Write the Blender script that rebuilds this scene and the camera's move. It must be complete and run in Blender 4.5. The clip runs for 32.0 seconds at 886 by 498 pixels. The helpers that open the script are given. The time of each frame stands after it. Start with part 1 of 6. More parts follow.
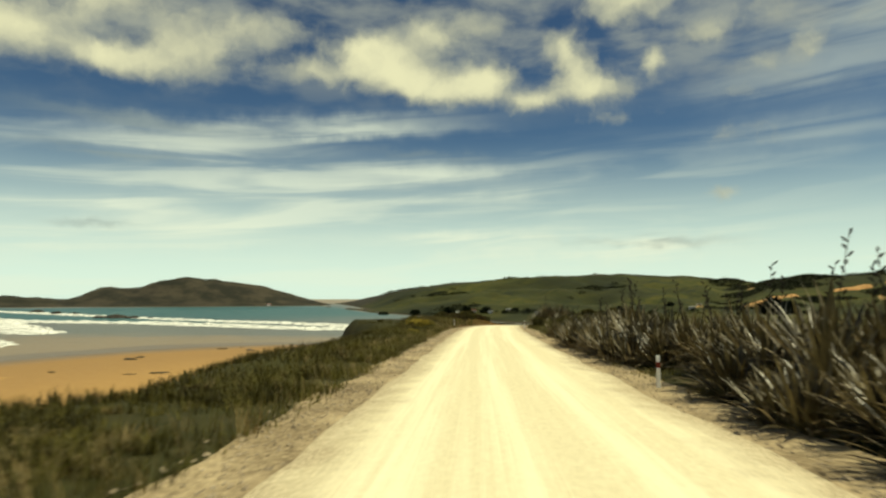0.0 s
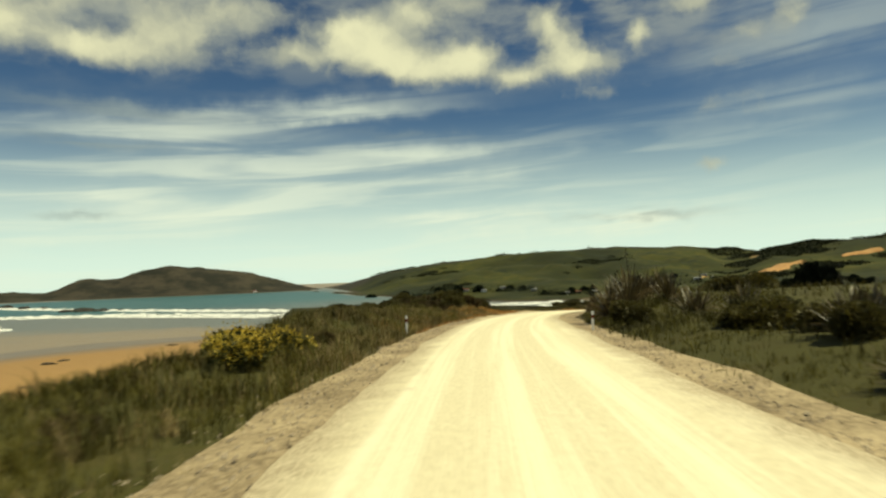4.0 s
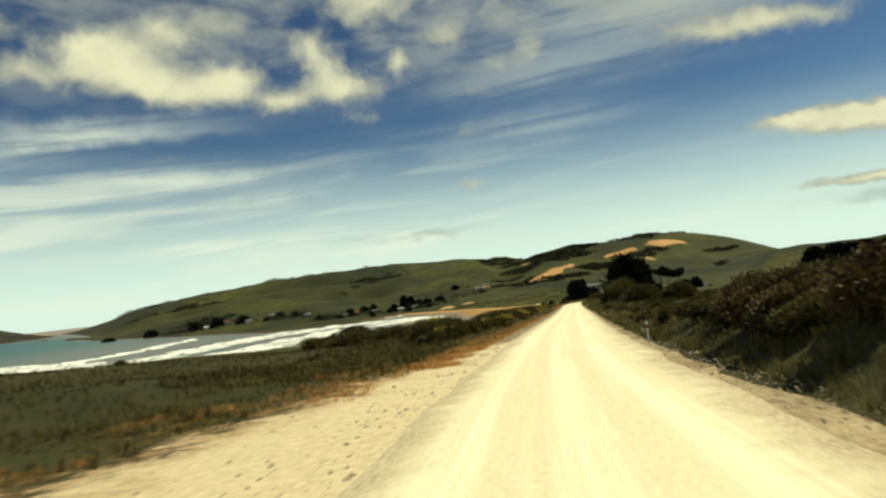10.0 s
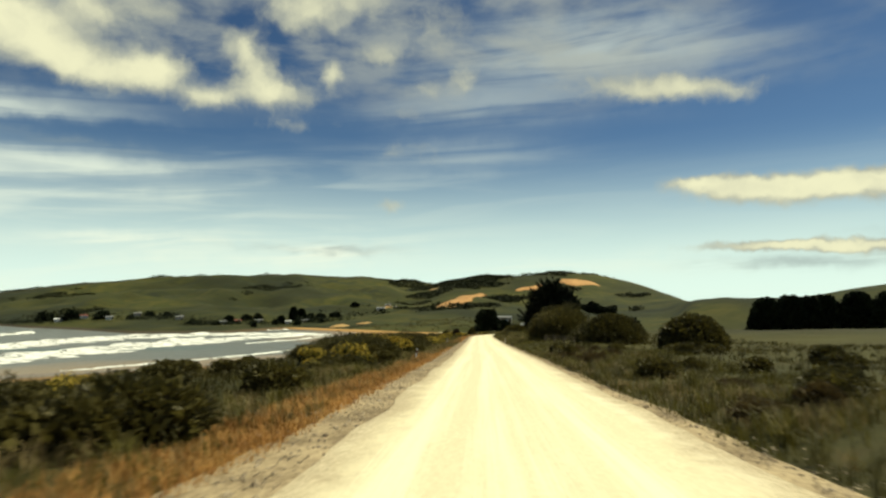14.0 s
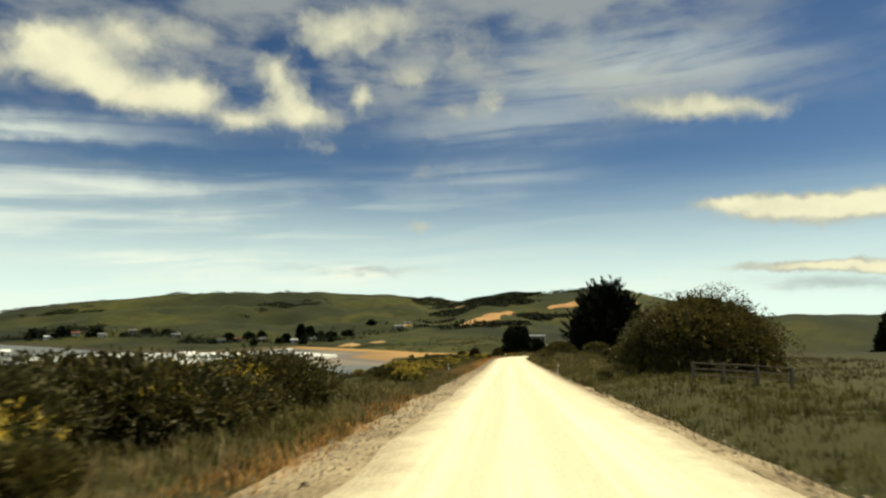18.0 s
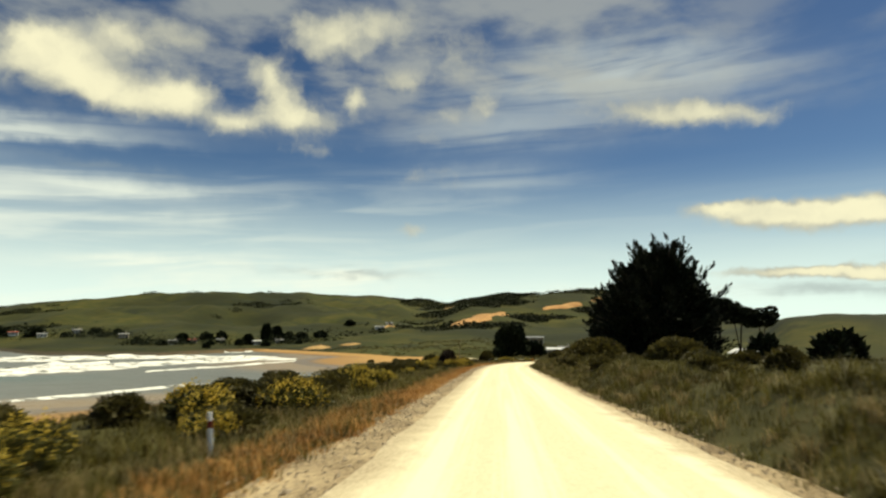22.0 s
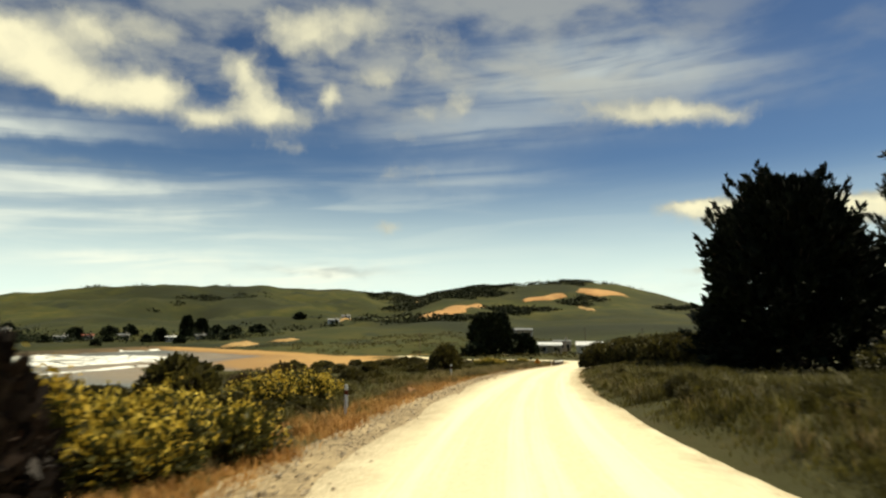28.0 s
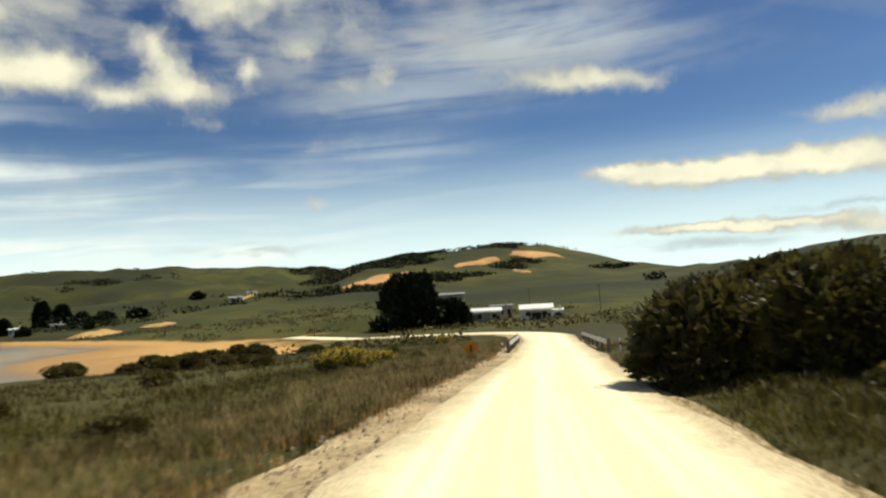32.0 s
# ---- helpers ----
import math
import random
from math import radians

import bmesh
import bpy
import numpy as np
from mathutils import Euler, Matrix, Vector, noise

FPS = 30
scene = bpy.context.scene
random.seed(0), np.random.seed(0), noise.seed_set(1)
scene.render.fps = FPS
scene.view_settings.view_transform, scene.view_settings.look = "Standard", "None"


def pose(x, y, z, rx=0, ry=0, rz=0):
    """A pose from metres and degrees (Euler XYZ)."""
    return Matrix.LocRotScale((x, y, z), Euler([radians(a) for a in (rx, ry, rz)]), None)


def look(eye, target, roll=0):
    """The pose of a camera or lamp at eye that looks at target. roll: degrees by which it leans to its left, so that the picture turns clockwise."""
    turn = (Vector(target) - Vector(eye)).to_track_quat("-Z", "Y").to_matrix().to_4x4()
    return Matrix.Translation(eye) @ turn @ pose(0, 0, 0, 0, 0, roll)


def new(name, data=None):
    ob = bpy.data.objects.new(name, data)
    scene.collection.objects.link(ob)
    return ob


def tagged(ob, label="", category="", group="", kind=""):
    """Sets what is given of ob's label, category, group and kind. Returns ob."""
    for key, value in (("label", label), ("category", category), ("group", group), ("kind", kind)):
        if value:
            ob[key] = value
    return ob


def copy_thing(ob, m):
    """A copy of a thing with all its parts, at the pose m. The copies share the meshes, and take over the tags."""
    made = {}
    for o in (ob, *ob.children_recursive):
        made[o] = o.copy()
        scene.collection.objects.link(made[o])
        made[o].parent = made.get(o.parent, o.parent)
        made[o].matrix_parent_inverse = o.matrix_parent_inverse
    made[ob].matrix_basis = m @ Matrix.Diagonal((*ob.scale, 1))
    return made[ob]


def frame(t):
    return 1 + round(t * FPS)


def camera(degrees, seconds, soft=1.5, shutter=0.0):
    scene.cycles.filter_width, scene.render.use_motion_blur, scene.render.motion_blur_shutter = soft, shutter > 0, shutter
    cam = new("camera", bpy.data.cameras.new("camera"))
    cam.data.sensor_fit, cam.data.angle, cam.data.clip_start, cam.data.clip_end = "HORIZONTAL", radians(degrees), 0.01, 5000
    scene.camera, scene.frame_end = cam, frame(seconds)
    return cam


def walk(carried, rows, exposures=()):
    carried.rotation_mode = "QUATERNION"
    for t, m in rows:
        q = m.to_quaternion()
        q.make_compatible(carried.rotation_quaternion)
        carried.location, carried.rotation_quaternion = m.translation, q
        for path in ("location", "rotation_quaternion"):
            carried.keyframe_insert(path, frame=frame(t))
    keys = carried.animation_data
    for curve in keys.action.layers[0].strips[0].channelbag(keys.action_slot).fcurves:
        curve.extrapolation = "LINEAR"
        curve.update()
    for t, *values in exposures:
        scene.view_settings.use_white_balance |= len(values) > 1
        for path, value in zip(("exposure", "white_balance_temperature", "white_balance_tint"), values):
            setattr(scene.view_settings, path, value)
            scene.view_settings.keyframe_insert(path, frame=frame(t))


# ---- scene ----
cam = camera(67.4, 32.0, soft=2.3, shutter=0.35)
PATH = [
    (0.0, 0.00, 0.00, 29.00, 94.00, -0.00, 0.00),
    (0.5, 0.36, 6.45, 28.82, 93.56, -0.18, -0.80),
    (1.0, 0.72, 12.94, 28.64, 92.48, 0.82, -0.37),
    (1.5, 1.07, 19.47, 28.47, 92.43, 0.94, -0.50),
    (2.0, 1.43, 26.06, 28.31, 92.98, 1.47, -0.19),
    (2.5, 1.80, 32.68, 28.16, 93.47, 1.74, -0.05),
    (3.0, 2.17, 39.35, 28.01, 92.98, 1.84, -0.16),
    (3.5, 2.56, 46.07, 27.88, 92.42, 2.17, -0.28),
    (5.5, 4.44, 73.43, 27.30, 92.10, 1.43, -3.21),
    (6.0, 5.11, 80.41, 27.11, 91.70, 2.23, -4.44),
    (6.5, 5.97, 87.43, 26.90, 91.66, 2.11, -5.57),
    (7.0, 7.04, 94.48, 26.66, 92.36, 3.54, -5.82),
    (7.5, 8.38, 101.56, 26.40, 92.20, 3.76, -8.04),
    (8.0, 10.05, 108.62, 26.12, 92.48, 3.96, -8.77),
    (8.5, 12.07, 115.64, 25.81, 92.35, 6.21, -11.39),
    (9.0, 14.45, 122.55, 25.48, 91.94, 5.70, -14.43),
    (9.5, 17.17, 129.36, 25.12, 92.28, 6.83, -17.93),
    (10.0, 20.19, 136.05, 24.73, 92.93, 6.43, -19.70),
    (10.5, 23.45, 142.64, 24.34, 92.69, 5.26, -23.69),
    (11.0, 26.87, 149.17, 23.95, 92.31, 2.82, -24.68),
    (11.5, 30.40, 155.65, 23.56, 92.60, 1.16, -25.93),
    (12.0, 33.99, 162.11, 23.18, 92.41, 0.60, -26.63),
    (12.5, 37.63, 168.56, 22.81, 91.20, 1.03, -26.61),
    (13.0, 41.32, 175.00, 22.44, 93.46, 1.41, -26.93),
    (13.5, 45.05, 181.43, 22.07, 94.46, 0.26, -27.58),
    (15.5, 60.26, 207.17, 20.61, 94.28, 0.19, -27.43),
    (16.0, 64.12, 213.62, 20.25, 94.16, -1.29, -26.43),
    (16.5, 67.99, 220.06, 19.89, 94.11, -0.17, -27.86),
    (17.0, 71.84, 226.49, 19.54, 94.34, -0.82, -26.58),
    (17.5, 75.65, 232.92, 19.19, 95.66, 0.49, -25.66),
    (18.0, 79.44, 239.34, 18.84, 96.23, 0.03, -25.12),
    (18.5, 83.20, 245.74, 18.49, 96.70, 1.94, -24.72),
    (19.0, 86.94, 252.14, 18.15, 96.74, 1.13, -24.76),
    (19.5, 90.66, 258.53, 17.81, 96.23, 0.22, -25.00),
    (20.0, 94.38, 264.89, 17.48, 96.15, 0.03, -25.16),
    (20.5, 98.09, 271.22, 17.15, 96.39, 0.18, -25.47),
    (21.0, 101.80, 277.51, 16.82, 96.38, 0.41, -25.87),
    (21.5, 105.50, 283.77, 16.50, 96.58, 0.44, -25.98),
    (22.0, 109.19, 289.98, 16.19, 96.57, -0.24, -25.80),
    (22.5, 112.86, 296.17, 15.88, 96.47, -0.14, -26.11),
    (23.0, 116.51, 302.33, 15.57, 96.32, 0.58, -25.73),
    (23.5, 120.14, 308.46, 15.27, 97.24, 0.29, -25.92),
    (24.0, 123.74, 314.56, 14.98, 97.25, -0.61, -26.13),
    (24.5, 127.32, 320.64, 14.69, 97.18, -0.82, -25.12),
    (25.0, 130.88, 326.71, 14.40, 97.29, -0.18, -27.42),
    (25.5, 134.43, 332.75, 14.12, 96.49, -0.45, -27.16),
    (27.5, 148.56, 356.74, 13.03, 96.26, -0.01, -27.31),
    (28.0, 152.14, 362.65, 12.76, 96.36, -0.02, -27.88),
    (28.5, 155.78, 368.51, 12.50, 96.61, 0.37, -27.90),
    (29.0, 159.54, 374.31, 12.24, 97.59, 0.19, -28.36),
    (29.5, 163.46, 380.02, 11.98, 96.51, 1.07, -29.52),
    (30.0, 167.55, 385.63, 11.71, 95.77, 1.10, -30.25),
    (30.5, 171.76, 391.17, 11.44, 95.30, 2.67, -30.44),
    (31.0, 176.04, 396.66, 11.17, 94.07, 3.67, -31.12),
    (31.5, 180.38, 402.13, 10.90, 93.90, 3.57, -32.71),
    (32.0, 184.78, 407.56, 10.62, 93.83, 3.18, -33.56),
]
walk(cam, [(q[0], pose(*q[1:])) for q in PATH],
     exposures=[(0.0, 0.04, 8000, -10), (9.0, 0.06, 7700, -9), (13.0, 0.14, 7450, -7), (19.0, 0.22, 7500, -2), (28.0, 0.30, 7700, 0), (32.0, 0.36, 7000, 3)])

# ---- world, sun ----
SUN_EL, SUN_AZ = 56.0, 100.0      # degrees; azimuth clockwise from +y
sun = new("sun", bpy.data.lights.new("sun", "SUN"))
sun.data.energy, sun.data.angle, sun.data.color = 5.0, radians(0.5), (1.0, 0.93, 0.80)
sun.matrix_world = look((0, 0, 60), (-math.sin(radians(SUN_AZ)) * 40, -math.cos(radians(SUN_AZ)) * 40, 60 - 40 * math.tan(radians(SUN_EL))))

# clouds: azimuth, height, half width, half height (degrees), density
CLOUDS = [
    (-3.6, 18.7, 3.2, 1.4, 1.0), (0.2, 17.4, 3.7, 1.1, 1.15), (4.0, 18.5, 2.0, 1.3, .95), (-6.0, 20.3, 2.2, 1.2, .8),
    (-1.2, 21.9, 2.3, 1.4, .85), (3.6, 22.4, 2.4, 1.3, .6), (7.9, 16.5, 2.0, .85, .95), (13.4, 17.1, 2.7, 1.0, 1.05), (11.4, 18.9, 1.5, 1.5, .85),
    (10.0, 20.7, 1.3, 1.1, .75), (18.0, 19.1, .85, 1.05, .85), (21.8, 20.7, 1.8, .9, .7), (25.8, 17.8, 1.9, .8, .55), (29.3, 18.9, 1.5, 1.1, .55),
    (14.5, 14.7, 2.3, .55, .5), (15.2, 23.7, 3.0, 1.6, 1.0), (20.5, 25.2, 3.2, 1.4, .7), (27.5, 23.0, 3.0, 1.7, .55), (46.2, 17.1, 3.8, .85, 1.0),
    (41.3, 17.9, 2.8, .9, .55), (51.6, 16.4, 2.5, .8, .6), (48.6, 9.4, 2.3, .5, .9), (52.0, 8.8, 3.2, .75, 1.15), (56.0, 8.4, 3.8, .85, 1.2),
    (61.5, 8.5, 4.6, .85, 1.1), (67.0, 8.4, 4.5, 1.0, 1.0), (53.5, 4.3, 4.6, .36, 1.1), (60.0, 4.1, 5.0, .42, 1.1), (67.0, 3.4, 4.5, .7, .9),
    (66.5, 11.9, 3.6, .8, .85), (23.3, 8.1, 1.5, .5, .55), (25.4, 12.5, 3.0, 1.2, .33), (24.2, 15.8, 1.8, .6, .4), (-11.0, 18.7, 4.0, 1.0, .8),
    (-21.6, 19.3, 3.2, 2.1, 1.0), (-26.6, 18.1, 2.6, 1.0, 1.0), (-32.3, 19.2, 3.4, 1.7, .85), (-37.5, 19.5, 4.0, 1.8, .8), (-7.2, 20.9, 2.6, 1.0, .6),
    (-15.5, 21.6, 3.6, 1.2, .7), (-28.0, 22.4, 4.0, 1.4, .8)]
# thin veils: azimuth, height, half width, half height, density, slope
VEILS = [
    (-14.0, 13.9, 11.0, .7, .75, .09), (-20.0, 12.0, 8.0, .9, .6, .02), (-6.5, 13.8, 7.0, .45, .5, .05), (2.0, 10.0, 9.0, 1.0, .55, -.09),
    (-12.0, 9.0, 13.0, 1.6, .5, 0), (-26.0, 6.6, 12.0, 1.2, .6, 0), (6.0, 4.4, 13.0, .8, .75, -.02), (-22.0, 4.6, 14.0, 1.0, .6, 0), (19.0, 3.9, 9.0, .8, .7, 0),
    (30.0, 12.3, 6.0, 1.3, .28, 0), (36.0, 20.5, 9.0, 2.6, .48, .05), (47.0, 20.5, 7.0, 2.0, .38, -.1), (30.0, 16.5, 9.0, 1.2, .3, 0), (40.0, 3.0, 12.0, .8, .5, 0)]
# grey undersides far off: the same
GREYS = [(17.0, 4.5, 4.5, .32, .8, -.03), (56.5, 2.9, 5.5, .5, .8, 0), (-25.0, 13.6, 7.0, .6, .6, -.04), (-27.0, 11.0, 5.0, .35, .6, -.05), (-1.0, 12.0, 4.0, .3, .4, -.06), (-28.0, 5.6, 2.0, .25, .6, 0), (66.0, 5.0, 4.0, .25, .6, 0)]


class Nodes:
    """Short writing of node trees."""

    def __init__(self, tree):
        self.t = tree
        tree.nodes.clear()

    def n(self, kind, **sets):
        node = self.t.nodes.new(kind)
        for k, v in sets.items():
            if k == "ins":
                for key, val in v.items():
                    self.put(node.inputs[key], val)
            elif k == "operation":
                node.operation = v
            elif k == "blend":
                node.data_type, node.blend_type = "RGBA", v
            elif k == "data":
                node.data_type = v
            elif k == "sky":
                node.sky_type = v
            elif k == "feature":
                node.feature = v
            elif k == "kind":
                node.noise_type = v
        return node

    def put(self, socket, val):
        if isinstance(val, bpy.types.NodeSocket):
            self.t.links.new(val, socket)
        else:
            socket.default_value = val

    def m(self, op, a, b=0.0, c=0.0):
        node = self.n("ShaderNodeMath", operation=op)
        for k, v in enumerate((a, b, c)):
            self.put(node.inputs[k], v)
        return node.outputs[0]

    def v(self, op, a, b=(0, 0, 0)):
        node = self.n("ShaderNodeVectorMath", operation=op)
        self.put(node.inputs[0], a), self.put(node.inputs[1], b)
        return node.outputs[0]

    def mix(self, fac, a, b, blend="MIX"):
        node = self.n("ShaderNodeMix", blend=blend)
        self.put(node.inputs[0], fac), self.put(node.inputs[6], a), self.put(node.inputs[7], b)
        return node.outputs[2]

    def step(self, x, lo, hi, to_lo=0.0, to_hi=1.0):
        node = self.n("ShaderNodeMapRange")
        node.interpolation_type = "SMOOTHSTEP"
        for k, v in enumerate((x, lo, hi, to_lo, to_hi)):
            self.put(node.inputs[k], v)
        return node.outputs[0]

    def noise(self, vec, scale, detail=4.0, rough=0.55, dist=0.0):
        node = self.n("ShaderNodeTexNoise", ins={"Scale": scale, "Detail": detail, "Roughness": rough, "Distortion": dist})
        if vec is not None:
            self.put(node.inputs["Vector"], vec)
        return node.outputs["Fac"]


def make_world():
    w = bpy.data.worlds.new("sky")
    scene.world, w.use_nodes = w, True
    k = Nodes(w.node_tree)
    out, bg = k.n("ShaderNodeOutputWorld"), k.n("ShaderNodeBackground")
    k.put(out.inputs[0], bg.outputs[0])
    sky = k.n("ShaderNodeTexSky", sky="NISHITA")
    sky.sun_disc, sky.sun_elevation, sky.sun_rotation = False, radians(SUN_EL), radians(SUN_AZ)
    sky.altitude, sky.air_density, sky.dust_density, sky.ozone_density = 0, 1.0, 0.6, 2.0
    d = k.n("ShaderNodeTexCoord").outputs["Generated"]
    sep = k.n("ShaderNodeSeparateXYZ", ins={0: d})
    x, y, z = sep.outputs
    az = k.m("MULTIPLY", k.m("ARCTAN2", x, y), 57.29578)
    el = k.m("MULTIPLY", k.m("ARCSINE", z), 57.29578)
    ae = k.n("ShaderNodeCombineXYZ", ins={0: az, 1: el, 2: 0.0}).outputs[0]
    # soft uneven edges: push the angles about by noise at two scales
    jit = k.n("ShaderNodeTexNoise", ins={"Vector": ae, "Scale": 0.42, "Detail": 3.0, "Roughness": 0.5}).outputs["Color"]
    fine = k.n("ShaderNodeTexNoise", ins={"Vector": ae, "Scale": 1.9, "Detail": 4.0, "Roughness": 0.55}).outputs["Color"]
    ae2 = k.v("ADD", ae, k.v("MULTIPLY", k.v("SUBTRACT", jit, (0.5, 0.5, 0.5)), (2.8, 1.6, 0)))
    ae2 = k.v("ADD", ae2, k.v("MULTIPLY", k.v("SUBTRACT", fine, (0.5, 0.5, 0.5)), (0.55, 0.30, 0)))

    def heap(rows, at_):
        total = None
        for a, e, sx, sy, amp, *lean in rows:
            q = k.v("SUBTRACT", at_, (a, e, 0))
            if lean and lean[0]:
                sp = k.n("ShaderNodeSeparateXYZ", ins={0: q}).outputs
                q = k.n("ShaderNodeCombineXYZ", ins={0: sp[0], 1: k.m("SUBTRACT", sp[1], k.m("MULTIPLY", sp[0], lean[0]))}).outputs[0]
            q = k.v("MULTIPLY", q, (0.95 / sx, 0.94 / sy, 0))
            dot = k.n("ShaderNodeVectorMath", operation="DOT_PRODUCT")
            k.put(dot.inputs[0], q), k.put(dot.inputs[1], q)
            g = k.m("MULTIPLY", k.m("POWER", 2.718, k.m("MULTIPLY", dot.outputs["Value"], -0.8)), amp)
            total = g if total is None else k.m("ADD", total, g)
        return total

    fluff = k.noise(ae2, 0.5, 5.0, 0.55)
    total = heap(CLOUDS, ae2)
    cum = k.step(k.m("ADD", total, k.m("MULTIPLY", k.m("SUBTRACT", fluff, 0.5), 0.9)), 0.15, 1.0)
    # broken cover overhead, thin veils low down
    flat = k.n("ShaderNodeCombineXYZ", ins={0: k.m("DIVIDE", x, k.m("ADD", z, 0.10)), 1: k.m("DIVIDE", y, k.m("ADD", z, 0.10)), 2: 0.0}).outputs[0]
    over = k.noise(flat, 3.4, 5.0, 0.52, 0.2)
    cover = k.m("MULTIPLY", k.step(over, 0.38, 0.64), k.step(el, 14.0, 21.0))
    cover = k.m("MULTIPLY", cover, k.step(az, 60.0, 38.0, 0.25, 1.0))
    tilt = k.n("ShaderNodeCombineXYZ", ins={0: k.m("ADD", k.m("MULTIPLY", az, 0.055), k.m("MULTIPLY", el, 0.04)), 1: k.m("SUBTRACT", k.m("MULTIPLY", el, 0.55), k.m("MULTIPLY", az, 0.03)), 2: 3.7}).outputs[0]
    thin = k.noise(tilt, 1.1, 4.0, 0.5, 0.6)
    veil = k.m("MULTIPLY", heap(VEILS, ae2), k.step(thin, 0.30, 0.66, 0.25, 1.15))
    faint = k.m("MULTIPLY", k.m("MULTIPLY", k.step(thin, 0.42, 0.70), k.step(el, 15.0, 8.0)), k.step(az, 45.0, 0.0, 0.05, 0.35))
    veil = k.m("MINIMUM", k.m("ADD", k.m("MULTIPLY", veil, 0.68), faint), 0.92)
    haze = k.m("MULTIPLY", k.step(el, 14.0, 0.0), 0.85)
    grey = k.m("MULTIPLY", heap(GREYS, ae2), k.step(k.noise(tilt, 1.7, 5.0, 0.6, 0.5), 0.30, 0.60))
    lum = k.m("ADD", k.m("MULTIPLY", k.noise(ae2, 0.3, 4.0, 0.55), 0.8), k.m("MULTIPLY", k.step(total, 0.5, 1.5), 0.45))
    white = k.mix(k.step(lum, 0.25, 0.95), (4.8, 4.9, 4.8, 1), (9.6, 9.2, 7.4, 1))
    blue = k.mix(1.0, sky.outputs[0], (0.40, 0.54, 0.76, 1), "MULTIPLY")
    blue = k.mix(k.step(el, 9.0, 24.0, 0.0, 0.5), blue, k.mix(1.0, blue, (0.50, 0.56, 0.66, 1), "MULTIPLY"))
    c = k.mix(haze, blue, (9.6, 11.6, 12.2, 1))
    c = k.mix(veil, c, (9.6, 10.2, 10.0, 1))
    c = k.mix(k.m("MULTIPLY", cover, 0.6), c, (4.8, 5.0, 5.2, 1))
    c = k.mix(cum, c, white)
    c = k.mix(k.m("MINIMUM", k.m("MULTIPLY", grey, 0.8), 0.8), c, (3.6, 4.2, 4.8, 1))
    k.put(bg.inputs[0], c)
    bg.inputs[1].default_value = 0.083
    w.cycles.sampling_method = "MANUAL"
    w.cycles.sample_map_resolution = 512


make_world()

# ---- materials ----
MATS = {}


def material(name, build):
    """A node material: build(k, coords) returns the sockets or values of a Principled shader."""
    if name in MATS:
        return MATS[name]
    m = bpy.data.materials.new(name)
    m.use_nodes = True
    k = Nodes(m.node_tree)
    out, b = k.n("ShaderNodeOutputMaterial"), k.n("ShaderNodeBsdfPrincipled")
    k.put(out.inputs[0], b.outputs[0])
    geo = k.n("ShaderNodeNewGeometry")
    got = build(k, geo.outputs["Position"])
    bump = got.pop("bump", None)
    for key, v in got.items():
        k.put(b.inputs[key], v)
    if bump:
        node = k.n("ShaderNodeBump", ins={"Strength": bump[1], "Distance": bump[2], "Height": bump[0]})
        k.put(b.inputs["Normal"], node.outputs[0])
    MATS[name] = m
    return m


def speckled(name, dark, light, scale, rough=0.9, bump=0.0, big=0.1, spec=0.2, island=0.0):
    """Two-scale mottled surface; island: how far loose pieces differ."""
    def build(k, p):
        f = k.m("MULTIPLY_ADD", k.noise(p, scale, 5.0, 0.65), 0.7, k.m("MULTIPLY", k.noise(p, big, 3.0), 0.5))
        f = k.step(f, 0.35, 0.85)
        if island:
            r = k.n("ShaderNodeNewGeometry").outputs["Random Per Island"]
            f = k.m("ADD", k.m("MULTIPLY", f, 1 - island), k.m("MULTIPLY", r, island))
        g = {"Base Color": k.mix(f, (*dark, 1), (*light, 1)), "Roughness": rough, "Specular IOR Level": spec}
        if bump:
            g["bump"] = (k.noise(p, scale * 2, 4.0, 0.7), 0.6, bump)
        return g
    return material(name, build)


def leafy(name, dark, light, spec=0.25, rough=0.6, thin=0.3):
    """Foliage: each leaf or clump its own shade, a share of the light passing through."""
    def build(k, p):
        r = k.n("ShaderNodeNewGeometry").outputs["Random Per Island"]
        f = k.m("ADD", k.m("MULTIPLY", r, 0.30), k.m("MULTIPLY", k.noise(p, 0.22, 2.0), 0.62))
        f = k.m("ADD", f, k.m("MULTIPLY", k.step(k.noise(p, 1.3, 3.0), 0.35, 0.65), 0.28))
        return {"Base Color": k.mix(k.step(f, 0.25, 1.05), (*dark, 1), (*light, 1)), "Roughness": rough, "Specular IOR Level": spec}
    m = material(name, build)
    if thin:
        t = m.node_tree
        b = next(q for q in t.nodes if q.type == "BSDF_PRINCIPLED")
        o = next(q for q in t.nodes if q.type == "OUTPUT_MATERIAL")
        glow, both = t.nodes.new("ShaderNodeBsdfTranslucent"), t.nodes.new("ShaderNodeMixShader")
        t.links.new(b.inputs["Base Color"].links[0].from_socket, glow.inputs["Color"])
        both.inputs[0].default_value = thin
        t.links.new(b.outputs[0], both.inputs[1])
        t.links.new(glow.outputs[0], both.inputs[2])
        t.links.new(both.outputs[0], o.inputs[0])
    return m


